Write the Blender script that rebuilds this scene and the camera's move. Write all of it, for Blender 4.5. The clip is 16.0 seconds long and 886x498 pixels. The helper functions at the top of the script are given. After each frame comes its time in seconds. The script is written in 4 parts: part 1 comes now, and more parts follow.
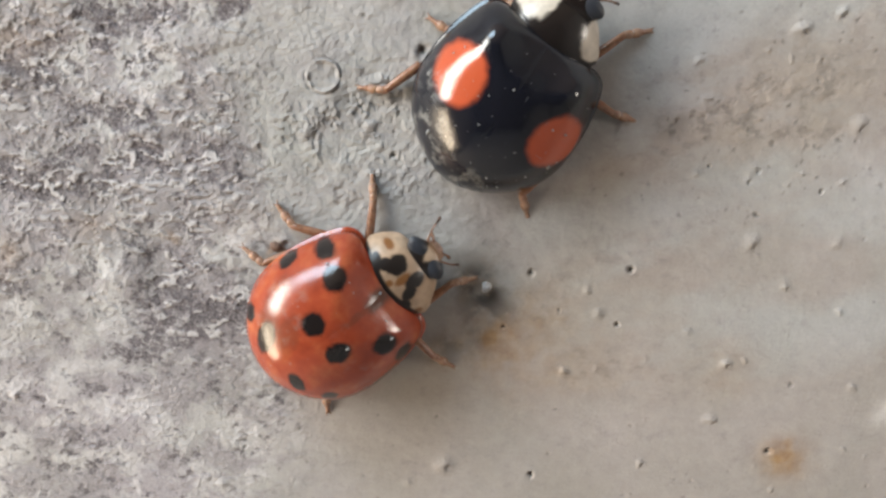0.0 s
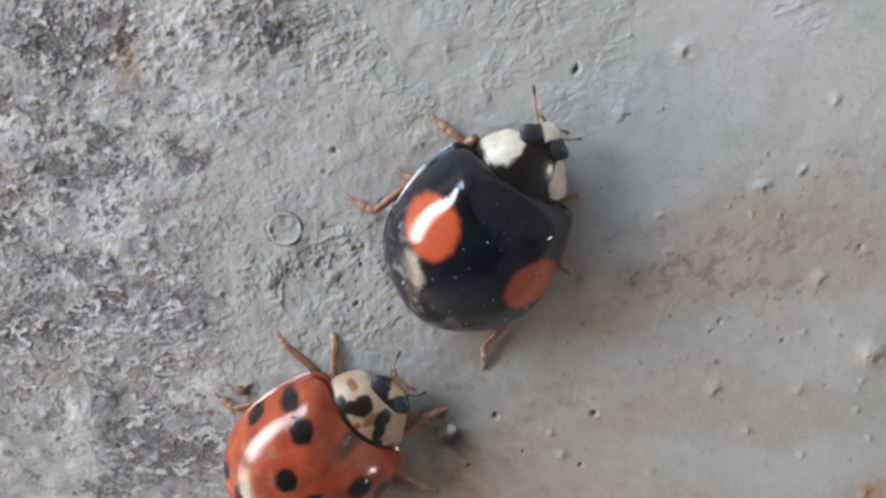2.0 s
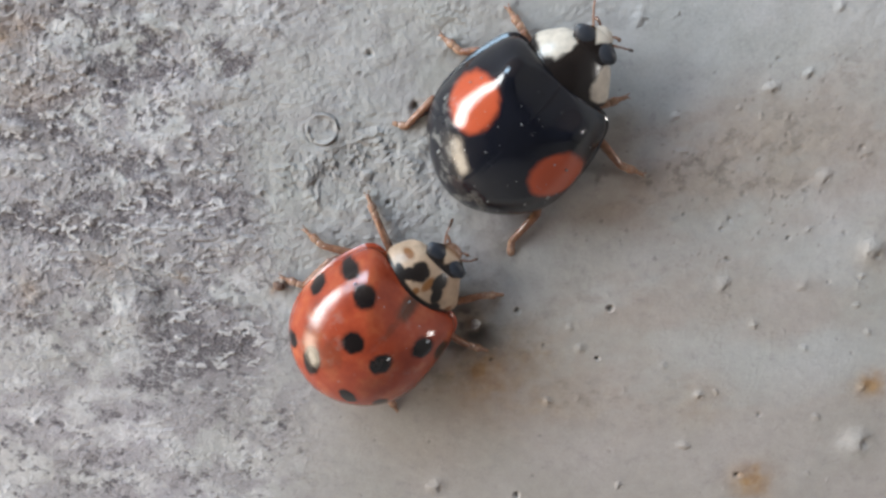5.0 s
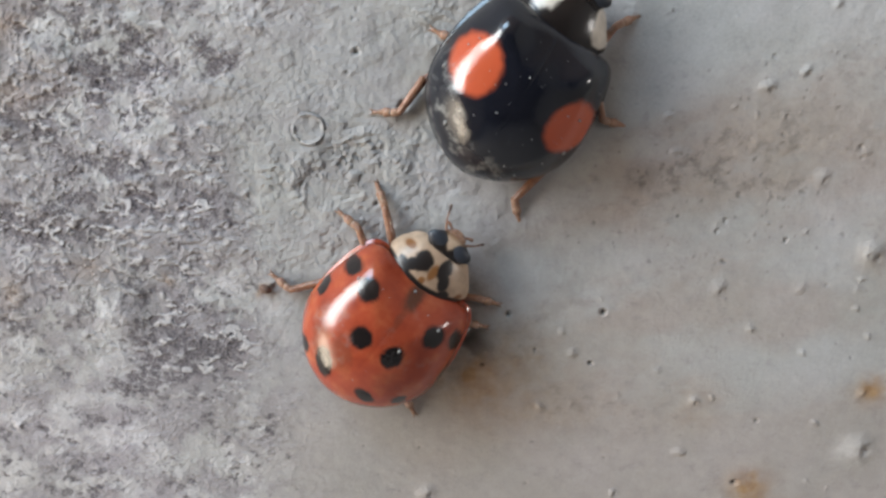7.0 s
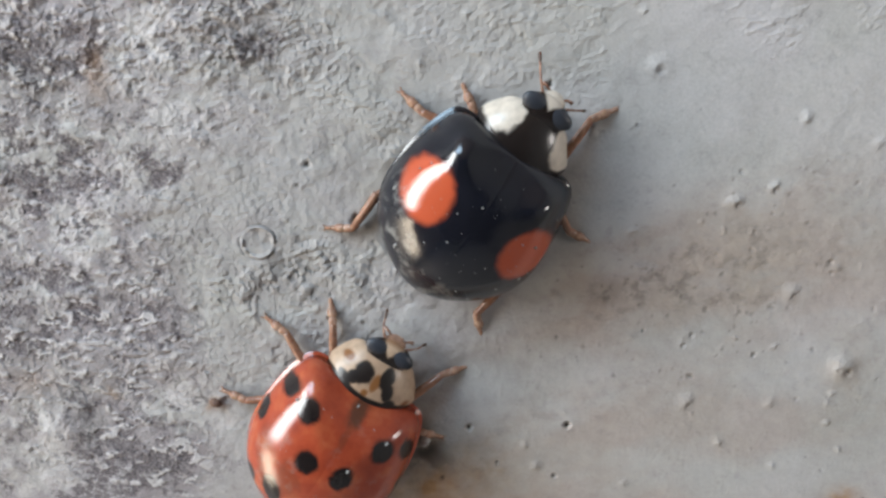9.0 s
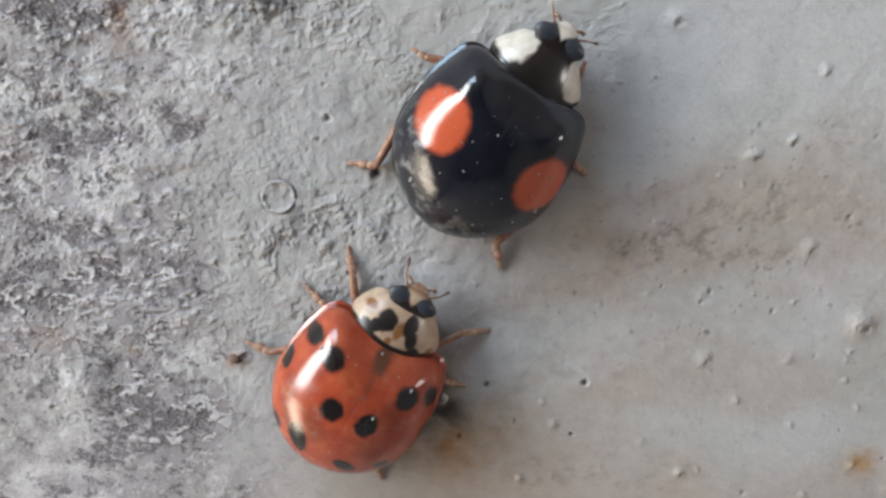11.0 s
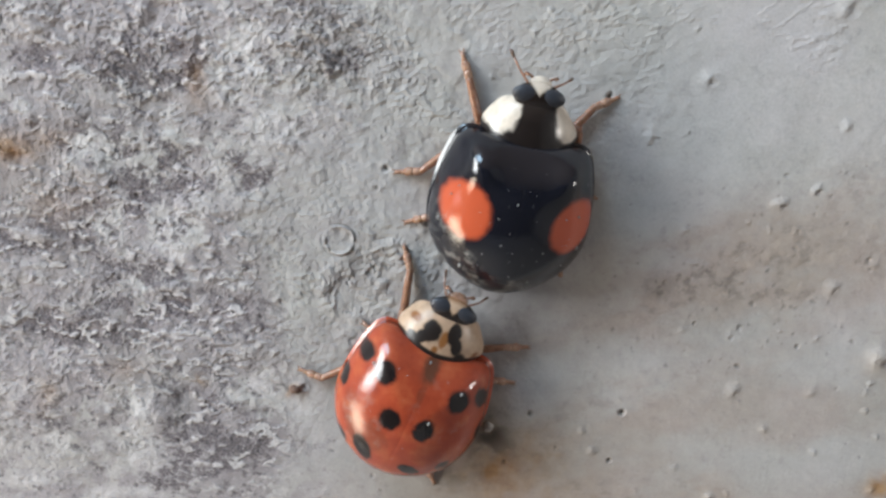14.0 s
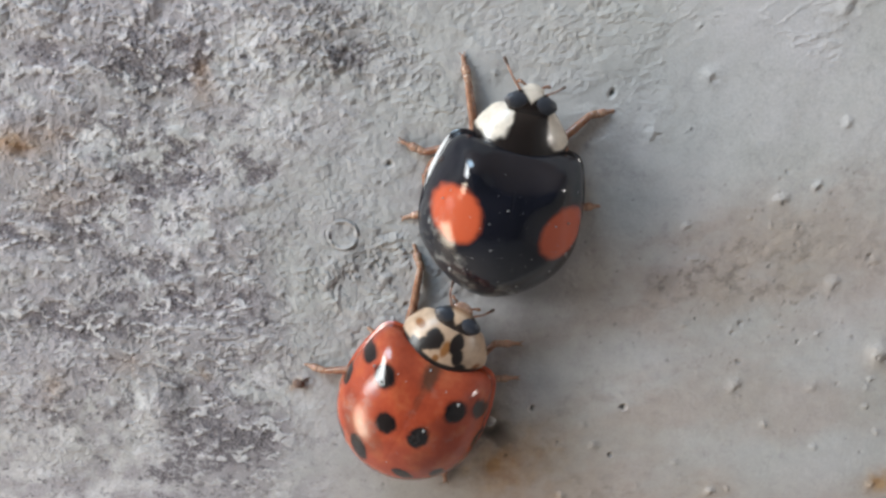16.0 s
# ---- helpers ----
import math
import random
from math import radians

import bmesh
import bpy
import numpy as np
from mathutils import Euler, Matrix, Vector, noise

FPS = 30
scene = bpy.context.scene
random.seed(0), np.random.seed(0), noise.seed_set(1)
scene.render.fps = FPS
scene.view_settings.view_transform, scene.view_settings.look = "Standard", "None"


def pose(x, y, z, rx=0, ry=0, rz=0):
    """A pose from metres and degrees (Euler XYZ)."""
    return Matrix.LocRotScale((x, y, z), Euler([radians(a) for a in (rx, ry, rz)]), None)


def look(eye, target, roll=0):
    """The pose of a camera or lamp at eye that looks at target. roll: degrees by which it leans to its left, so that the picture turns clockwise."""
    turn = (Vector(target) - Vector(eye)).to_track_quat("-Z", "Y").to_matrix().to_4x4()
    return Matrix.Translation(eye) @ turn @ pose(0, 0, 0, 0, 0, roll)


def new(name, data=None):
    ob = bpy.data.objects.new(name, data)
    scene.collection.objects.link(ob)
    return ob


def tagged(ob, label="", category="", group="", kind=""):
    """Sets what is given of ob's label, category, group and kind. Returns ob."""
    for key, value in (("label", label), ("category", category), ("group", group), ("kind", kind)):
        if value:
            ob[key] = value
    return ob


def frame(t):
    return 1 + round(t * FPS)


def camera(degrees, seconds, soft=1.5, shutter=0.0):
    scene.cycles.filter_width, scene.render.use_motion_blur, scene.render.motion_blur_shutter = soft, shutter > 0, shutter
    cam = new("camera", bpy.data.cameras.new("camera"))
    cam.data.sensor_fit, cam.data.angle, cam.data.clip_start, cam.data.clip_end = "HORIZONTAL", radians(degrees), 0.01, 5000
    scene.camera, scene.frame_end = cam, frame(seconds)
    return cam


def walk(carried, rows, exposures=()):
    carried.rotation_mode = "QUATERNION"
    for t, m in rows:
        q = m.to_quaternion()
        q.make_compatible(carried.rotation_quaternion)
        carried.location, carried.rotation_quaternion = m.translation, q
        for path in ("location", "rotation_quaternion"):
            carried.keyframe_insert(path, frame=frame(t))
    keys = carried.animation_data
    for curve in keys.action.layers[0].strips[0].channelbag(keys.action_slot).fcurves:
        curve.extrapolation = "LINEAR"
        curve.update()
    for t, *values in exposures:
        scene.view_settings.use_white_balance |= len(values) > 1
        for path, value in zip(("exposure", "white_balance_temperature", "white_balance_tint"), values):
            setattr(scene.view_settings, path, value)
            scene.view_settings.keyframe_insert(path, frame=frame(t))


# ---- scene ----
MM = 0.001


def P(x, y, z, rx=0, ry=0, rz=0):
    """A pose from millimetres and degrees."""
    return pose(x * MM, y * MM, z * MM, rx, ry, rz)


# ---------------------------------------------------------------- camera
cam = camera(60, 16.0, soft=2.8)
walk(cam, [
    (0, P(0.01, 0.01, 27.13, -12.59, 2.20, 0.00)),
    (0.5, P(-0.03, 0.17, 27.00, -12.51, 2.07, -0.01)),
    (0.6, P(-0.10, 0.32, 26.96, -12.47, 1.94, 0.05)),
    (0.7, P(-0.16, 0.69, 26.65, -12.37, 1.82, 0.28)),
    (0.8, P(-0.00, 1.86, 26.38, -12.37, 1.69, 0.11)),
    (0.9, P(0.34, 3.02, 26.01, -12.20, 1.65, 0.20)),
    (1, P(0.71, 4.38, 25.47, -12.02, 1.55, 0.10)),
    (1.5, P(1.30, 5.57, 25.42, -13.62, 2.12, -0.24)),
    (2, P(1.40, 5.70, 25.87, -13.76, 2.36, -0.31)),
    (2.5, P(1.16, 5.64, 26.19, -13.70, 2.26, -0.25)),
    (3, P(1.15, 5.34, 26.27, -13.72, 2.23, -0.24)),
    (3.1, P(1.06, 5.00, 26.58, -13.88, 2.00, -0.35)),
    (3.2, P(1.11, 3.47, 26.63, -13.88, 2.14, -0.39)),
    (3.3, P(1.13, 2.30, 26.70, -13.89, 2.15, -0.26)),
    (3.4, P(1.09, 1.33, 26.67, -13.87, 2.10, -0.23)),
    (3.5, P(1.05, 0.85, 26.62, -13.86, 2.15, -0.03)),
    (4, P(0.99, 1.43, 26.63, -13.91, 2.02, 0.02)),
    (4.5, P(0.81, 2.08, 27.41, -14.14, 1.92, -0.02)),
    (4.7, P(0.38, 2.80, 28.48, -14.25, 2.07, 0.09)),
    (6.8, P(0.87, 2.48, 27.40, -14.34, 2.57, -0.05)),
    (7, P(0.99, 2.69, 27.80, -14.23, 2.67, -0.04)),
    (7.1, P(0.97, 2.61, 27.74, -14.04, 2.48, 0.01)),
    (7.2, P(0.92, 2.53, 27.59, -13.81, 2.31, 0.06)),
    (7.3, P(0.90, 2.53, 27.35, -13.55, 2.14, 0.20)),
    (7.4, P(1.10, 3.61, 26.64, -13.12, 2.05, 0.48)),
    (7.5, P(1.58, 4.80, 26.00, -12.74, 1.84, 0.16)),
    (7.6, P(2.06, 5.63, 25.68, -12.97, 1.81, 0.09)),
    (7.7, P(2.13, 5.73, 25.52, -13.29, 1.77, 0.00)),
    (7.8, P(2.02, 5.97, 25.76, -13.77, 1.79, 0.16)),
    (8, P(2.02, 6.46, 25.68, -14.52, 1.72, 0.07)),
    (8.5, P(2.15, 6.75, 25.56, -14.94, 1.99, -0.11)),
    (9, P(1.94, 6.63, 25.60, -14.78, 1.63, 0.04)),
    (9.5, P(1.95, 6.41, 25.82, -14.84, 1.89, -0.01)),
    (9.7, P(1.82, 5.67, 25.95, -15.03, 1.96, -0.03)),
    (11.8, P(1.53, 4.78, 26.64, -13.64, 2.22, 0.12)),
    (12, P(1.47, 5.50, 26.93, -13.98, 2.07, 0.08)),
    (12.1, P(1.25, 5.74, 27.14, -13.84, 2.15, 0.07)),
    (12.2, P(1.13, 6.39, 27.35, -13.70, 2.23, 0.05)),
    (12.3, P(1.10, 6.19, 27.57, -13.56, 2.30, 0.04)),
    (12.4, P(1.01, 5.98, 27.78, -13.42, 2.38, 0.02)),
    (12.5, P(0.77, 5.59, 28.00, -13.28, 2.46, 0.01)),
    (12.6, P(0.33, 5.48, 27.80, -13.30, 2.46, 0.01)),
    (12.7, P(-0.06, 5.56, 27.60, -13.32, 2.46, 0.00)),
    (12.8, P(-0.09, 5.50, 27.40, -13.33, 2.46, 0.00)),
    (12.9, P(0.01, 5.37, 27.20, -13.35, 2.47, -0.00)),
    (13, P(-0.04, 5.64, 27.00, -13.37, 2.47, -0.00)),
    (13.1, P(-0.03, 5.69, 27.27, -13.36, 2.45, 0.00)),
    (13.2, P(-0.23, 6.03, 27.54, -13.36, 2.43, 0.01)),
    (13.3, P(-0.36, 6.09, 27.82, -13.35, 2.42, 0.01)),
    (13.4, P(-0.37, 6.10, 28.09, -13.35, 2.40, 0.02)),
    (13.5, P(-0.43, 6.27, 28.37, -13.34, 2.38, 0.02)),
    (13.7, P(-0.28, 6.20, 28.25, -13.33, 2.36, 0.05)),
    (14, P(-0.13, 6.41, 28.08, -13.31, 2.34, 0.09)),
    (14.2, P(-0.02, 6.62, 28.16, -13.40, 2.33, 0.09)),
    (14.5, P(-0.04, 6.83, 28.26, -13.54, 2.33, 0.08)),
    (14.7, P(-0.02, 6.55, 28.07, -13.31, 2.38, -0.32)),
    (15, P(-0.10, 6.41, 28.15, -13.13, 2.56, 0.15)),
    (15.5, P(-0.15, 6.45, 28.10, -13.28, 2.56, 0.14)),
    (15.8, P(-0.14, 6.25, 28.24, -13.26, 2.48, 0.18)),
    (16, P(-0.21, 6.24, 28.33, -13.24, 2.42, 0.21)),
], exposures=[
    (0.0, 0.35, 7700, 12), (0.5, 0.29, 7450, 12), (1.0, 0.11, 7080, 11), (1.5, -0.13, 6880, 11), (2.0, 0.10, 6910, 11), (2.5, 0.15, 6930, 11), (3.5, 0.10, 6980, 11),
    (4.5, 0.19, 6980, 11), (7.0, 0.11, 7030, 11), (8.0, 0.19, 7030, 11), (9.0, 0.18, 7030, 11), (12.0, 0.19, 6980, 11), (13.0, 0.15, 6980, 11),
    (13.5, 0.19, 7030, 11), (16.0, 0.16, 7030, 11)])

# ---------------------------------------------------------------- light
world = bpy.data.worlds.new("sky")
scene.world = world
world.use_nodes = True
sky = world.node_tree.nodes.new("ShaderNodeTexSky")
sky.sky_type, sky.sun_disc = "NISHITA", False
sky.sun_elevation, sky.sun_rotation = radians(40), radians(200)
world.node_tree.links.new(sky.outputs[0], world.node_tree.nodes["Background"].inputs[0])
world.node_tree.nodes["Background"].inputs[1].default_value = 0.08


def opening_lamp(name, x, y, z, width, height, facing, power, colour):
    """An unseen area lamp, added in a wall opening to stand in for daylight."""
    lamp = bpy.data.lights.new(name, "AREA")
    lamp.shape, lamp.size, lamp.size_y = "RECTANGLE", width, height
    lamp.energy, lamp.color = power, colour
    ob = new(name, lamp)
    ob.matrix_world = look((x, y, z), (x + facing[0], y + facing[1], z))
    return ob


# unseen lamps that stand in for the low sky mirrored in the shells
opening_lamp("sky_lamp_west", -0.298, 0.145, 0.135, 0.230, 0.110, (1, 0), 1.75, (0.85, 0.93, 1.0))
opening_lamp("sky_lamp_north", -0.185, 0.298, 0.150, 0.210, 0.120, (0, -1), 1.10, (0.50, 0.74, 1.0))
# small unseen lamp, added for shadow fill and glints on the right
opening_lamp("fill_lamp_east", 0.298, 0.050, 0.105, 0.045, 0.045, (-1, 0), 0.19, (0.98, 0.98, 1.0))
# warm unseen lamp, added for the dim rear-left reflection and softer shadows
opening_lamp("fill_lamp_west_low", -0.298, -0.140, 0.100, 0.200, 0.110, (1, 0), 0.75, (1.0, 0.88, 0.72))

# ---------------------------------------------------------------- materials


def material(name, colour=(0.5, 0.5, 0.5), rough=0.5):
    m = bpy.data.materials.new(name)
    m.use_nodes = True
    b = m.node_tree.nodes["Principled BSDF"]
    b.inputs["Base Color"].default_value = (*colour, 1)
    b.inputs["Roughness"].default_value = rough
    return m, m.node_tree, b


def node(tree, kind, **values):
    n = tree.nodes.new(kind)
    for key, value in values.items():
        n.inputs[key.replace("_", " ")].default_value = value
    return n


def noise_fac(tree, size_mm, detail=3.0, rough=0.55):
    """Noise of about that grain, in the thing's own space."""
    co = tree.nodes.new("ShaderNodeTexCoord")
    n = node(tree, "ShaderNodeTexNoise", Scale=1.0 / (size_mm * MM), Detail=detail, Roughness=rough)
    tree.links.new(co.outputs["Object"], n.inputs["Vector"])
    return n.outputs["Fac"]


def ramp(tree, fac, stops):
    r = tree.nodes.new("ShaderNodeValToRGB")
    while len(r.color_ramp.elements) < len(stops):
        r.color_ramp.elements.new(0.5)
    for e, (at, c) in zip(r.color_ramp.elements, stops):
        e.position = at
        e.color = (*c, 1) if len(c) == 3 else c
    tree.links.new(fac, r.inputs[0])
    return r.outputs[0]


def blend(tree, fac, a, b, mode="MIX"):
    m = tree.nodes.new("ShaderNodeMix")
    m.data_type, m.blend_type = "RGBA", mode
    for socket, value in ((m.inputs[0], fac), (m.inputs[6], a), (m.inputs[7], b)):
        if isinstance(value, bpy.types.NodeSocket):
            tree.links.new(value, socket)
        elif isinstance(value, tuple):
            socket.default_value = (*value, 1)
        else:
            socket.default_value = value
    return m.outputs[2]


def attribute(tree, name):
    a = tree.nodes.new("ShaderNodeAttribute")
    a.attribute_name = name
    return a.outputs["Fac"]


def times(tree, a, b, op="MULTIPLY"):
    m = tree.nodes.new("ShaderNodeMath")
    m.operation, m.use_clamp = op, op != "MULTIPLY_ADD"
    for socket, value in zip(m.inputs, (a, b)):
        if isinstance(value, bpy.types.NodeSocket):
            tree.links.new(value, socket)
        else:
            socket.default_value = value
    return m.outputs[0]


def relief(tree, bsdf, fac, depth_mm, strength=1.0):
    b = node(tree, "ShaderNodeBump", Strength=strength, Distance=depth_mm * MM)
    tree.links.new(fac, b.inputs["Height"])
    tree.links.new(b.outputs[0], bsdf.inputs["Normal"])


def concrete_material():
    m, tr, b = material("weathered_concrete", rough=0.85)
    fine, mid, wide = noise_fac(tr, 0.10, 4), noise_fac(tr, 0.6, 4), noise_fac(tr, 5.0, 3)
    grey = ramp(tr, mid, [(0.25, (0.37, 0.362, 0.362)), (0.5, (0.395, 0.388, 0.387)), (0.75, (0.42, 0.413, 0.412))])
    tan = ramp(tr, mid, [(0.25, (0.325, 0.285, 0.265)), (0.75, (0.385, 0.34, 0.318))])
    col = blend(tr, attribute(tr, "warm"), grey, tan)
    pale = ramp(tr, fine, [(0.3, (0.50, 0.477, 0.49)), (0.7, (0.64, 0.616, 0.627))])
    col = blend(tr, attribute(tr, "pale"), col, pale)
    mauve = ramp(tr, fine, [(0.3, (0.200, 0.174, 0.192)), (0.7, (0.290, 0.258, 0.278))])
    col = blend(tr, attribute(tr, "mauve"), col, mauve)
    crust = ramp(tr, fine, [(0.32, (0.065, 0.056, 0.063)), (0.5, (0.135, 0.118, 0.129)), (0.7, (0.27, 0.248, 0.262))])
    col = blend(tr, attribute(tr, "lichen"), col, crust)
    rust = ramp(tr, mid, [(0.3, (0.25, 0.13, 0.06)), (0.7, (0.40, 0.26, 0.145))])
    col = blend(tr, attribute(tr, "rust"), col, rust)
    # dark grime flecks, and shade put into the colour of pits and smudges
    col = blend(tr, attribute(tr, "grime_shade"), col, (0.035, 0.030, 0.028))
    grain = ramp(tr, fine, [(0.2, (0.92, 0.92, 0.92)), (0.8, (1.06, 1.06, 1.06))])
    col = blend(tr, 0.8, col, grain, "MULTIPLY")
    cloud = ramp(tr, wide, [(0.3, (0.915, 0.93, 0.895)), (0.7, (1.05, 1.045, 1.055))])
    col = blend(tr, 1.0, col, cloud, "MULTIPLY")
    tr.links.new(col, b.inputs["Base Color"])
    relief(tr, b, noise_fac(tr, 0.10, 4, 0.65), 0.03, 0.55)
    return m


def shell_material(name, ground_stops, spot, rough):
    """Glossy wing case with spots of another colour and fine punctures."""
    m, tr, b = material(name, rough=rough)
    col = ramp(tr, noise_fac(tr, 1.1, 5, 0.6), ground_stops)
    col = blend(tr, attribute(tr, "smear"), col, (0.10, 0.035, 0.02))
    col = blend(tr, attribute(tr, "spot"), col, spot)
    dust = times(tr, ramp(tr, noise_fac(tr, 0.5, 5, 0.65), [(0.52, (0, 0, 0)), (0.62, (1, 1, 1))]), attribute(tr, "dust"))
    col = blend(tr, times(tr, dust, 0.7), col, (0.25, 0.25, 0.24))
    tr.links.new(col, b.inputs["Base Color"])
    r = node(tr, "ShaderNodeMath", )
    r.operation = "MULTIPLY_ADD"
    tr.links.new(attribute(tr, "dust"), r.inputs[0])
    r.inputs[1].default_value, r.inputs[2].default_value = 0.28, rough
    tr.links.new(r.outputs[0], b.inputs["Roughness"])
    b.inputs["IOR"].default_value = 1.58
    dents = times(tr, noise_fac(tr, 0.55, 3, 0.5), 1.0)
    grain = times(tr, noise_fac(tr, 0.08, 3, 0.6), 0.4)
    relief(tr, b, times(tr, dents, grain, "ADD"), 0.022, 0.5)
    return m


def plate_material(name, dark, light, rough):
    """Neck plate or head: dark marks on a light ground, by the mesh's mark value."""
    m, tr, b = material(name, rough=rough)
    a = ramp(tr, noise_fac(tr, 0.35, 4), [(0.25, tuple(v * 0.72 for v in light)), (0.6, light), (0.85, tuple(min(1, v * 1.12) for v in light))])
    col = blend(tr, attribute(tr, "stain"), a, (0.22, 0.09, 0.03))
    col = blend(tr, attribute(tr, "mark"), col, dark)
    tr.links.new(col, b.inputs["Base Color"])
    b.inputs["IOR"].default_value = 1.5
    relief(tr, b, noise_fac(tr, 0.07, 2), 0.012, 0.4)
    return m


def horn_material(name, dark, light, rough=0.28):
    """Translucent brown horn of legs and feelers."""
    m, tr, b = material(name, rough=rough)
    tr.links.new(ramp(tr, noise_fac(tr, 0.25, 3), [(0.3, dark), (0.7, light)]), b.inputs["Base Color"])
    b.inputs["Subsurface Weight"].default_value = 0.25
    b.inputs["Subsurface Radius"].default_value = (0.0004, 0.0002, 0.0001)
    relief(tr, b, noise_fac(tr, 0.05, 2), 0.008, 0.4)
    return m


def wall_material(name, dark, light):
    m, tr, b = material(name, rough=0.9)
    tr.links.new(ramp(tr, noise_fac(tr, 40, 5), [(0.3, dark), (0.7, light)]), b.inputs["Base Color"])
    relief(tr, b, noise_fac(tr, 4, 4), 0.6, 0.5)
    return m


def dark_lid_material():
    m, tr, b = material("dark_lid", rough=0.7)
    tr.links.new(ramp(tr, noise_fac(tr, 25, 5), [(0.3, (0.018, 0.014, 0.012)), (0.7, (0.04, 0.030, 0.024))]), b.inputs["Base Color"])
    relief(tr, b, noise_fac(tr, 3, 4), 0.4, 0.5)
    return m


CONCRETE = concrete_material()
# tones of the added walls: warm for shadow fill, grey for darker reflections
BOUNCE_WALL = wall_material("warm_bounce_wall", (0.38, 0.31, 0.26), (0.45, 0.375, 0.32))
GREY_BOUNCE_WALL = wall_material("grey_bounce_wall", (0.28, 0.275, 0.28), (0.33, 0.325, 0.33))
DARK_LID = dark_lid_material()
RED_SHELL = shell_material("red_shell", [(0.25, (0.225, 0.034, 0.017)), (0.5, (0.335, 0.058, 0.026)), (0.72, (0.45, 0.118, 0.048))], (0.012, 0.009, 0.009), 0.13)
BLACK_SHELL = shell_material("black_shell", [(0.3, (0.005, 0.006, 0.010)), (0.7, (0.010, 0.011, 0.017))], (0.44, 0.080, 0.034), 0.10)
SPOTTED_PLATE = plate_material("cream_plate", (0.014, 0.010, 0.009), (0.50, 0.355, 0.25), 0.32)
DARK_PLATE = plate_material("dark_plate", (0.016, 0.012, 0.011), (0.66, 0.585, 0.50), 0.22)
AMBER = horn_material("amber_horn", (0.16, 0.072, 0.046), (0.32, 0.165, 0.105), 0.20)
PALE_HORN = horn_material("pale_horn", (0.22, 0.115, 0.078), (0.44, 0.27, 0.19), 0.20)
DARK_HORN = horn_material("dark_horn", (0.035, 0.015, 0.008), (0.09, 0.035, 0.015))
EYE = material("eye_slate", (0.026, 0.030, 0.040), 0.42)[0]
SPECK = material("pale_dust_glint", (0.27, 0.27, 0.265), 0.8)[0]

# ---------------------------------------------------------------- mesh helpers


def part(name, bm, mat, parent=None, label="", smooth=True):
    """Links a bmesh, drawn in millimetres, as one mesh object."""
    bm.transform(Matrix.Scale(MM, 4))
    me = bpy.data.meshes.new(name)
    bm.to_mesh(me)
    bm.free()
    me.materials.append(mat)
    if smooth:
        me.shade_smooth()
    ob = new(name, me)
    if parent:
        ob.parent = parent
    if label:
        tagged(ob, label)
    return ob


def tube(bm, points, radii, sides=10, flat=1.0):
    """A rounded tube along points, with a radius at each; closed at both ends."""
    pts = [Vector(p) for p in points]
    rings = []
    for i, p in enumerate(pts):
        ahead = (pts[min(i + 1, len(pts) - 1)] - pts[max(i - 1, 0)]).normalized()
        side = ahead.cross(Vector((0, 0, 1)))
        side = side.normalized() if side.length > 1e-4 else Vector((1, 0, 0))
        above = side.cross(ahead)
        rings.append([bm.verts.new(p + (side * math.cos(a) * flat + above * math.sin(a)) * radii[i])
                      for a in (k * math.tau / sides for k in range(sides))])
    for r, s in zip(rings, rings[1:]):
        for k in range(sides):
            bm.faces.new((r[k], r[(k + 1) % sides], s[(k + 1) % sides], s[k]))
    for r, p in ((rings[0][::-1], pts[0]), (rings[-1], pts[-1])):
        bm.faces.new(r)


def curve_points(points, radii, steps=5):
    """A smooth path through points (Catmull-Rom), with its radii."""
    p = [Vector(q) for q in points]
    p = [p[0] * 2 - p[1], *p, p[-1] * 2 - p[-2]]
    out, rad = [], []
    for i in range(1, len(p) - 2):
        for k in range(steps):
            t = k / steps
            a, b, c, d = p[i - 1], p[i], p[i + 1], p[i + 2]
            out.append(0.5 * ((2 * b) + (c - a) * t + (2 * a - 5 * b + 4 * c - d) * t * t + (3 * b - a - 3 * c + d) * t ** 3))
            rad.append(radii[i - 1] * (1 - t) + radii[i] * t)
    out.append(p[-2])
    rad.append(radii[-1])
    return out, rad


def blob(bm, centre, radii, u=20, v=12, turn=0.0):
    m = Matrix.Translation(centre) @ Matrix.Rotation(radians(turn), 4, "Z") @ Matrix.Diagonal((*radii, 1))
    bmesh.ops.create_uvsphere(bm, u_segments=u, v_segments=v, radius=1, matrix=m)


def box(bm, lo, hi):
    m = Matrix.Translation([(a + b) / 2 for a, b in zip(lo, hi)]) @ Matrix.Diagonal([b - a for a, b in zip(lo, hi)] + [1])
    bmesh.ops.create_cube(bm, size=1, matrix=m)


def smooth_step(lo, hi, v):
    t = np.clip((v - lo) / (hi - lo), 0, 1)
    return t * t * (3 - 2 * t)


def lattice(x, y, size, seed):
    """Smooth value noise, 0 to 1, with cells of that size."""
    table = np.random.default_rng(seed).random((256, 256))
    u, v = x / size + 101.3, y / size + 57.7
    i, j = np.floor(u).astype(int), np.floor(v).astype(int)
    a, b = u - i, v - j
    a, b = a * a * a * (a * (a * 6 - 15) + 10), b * b * b * (b * (b * 6 - 15) + 10)
    i0, i1, j0, j1 = i % 256, (i + 1) % 256, j % 256, (j + 1) % 256
    return (table[i0, j0] * (1 - a) + table[i1, j0] * a) * (1 - b) + (table[i0, j1] * (1 - a) + table[i1, j1] * a) * b


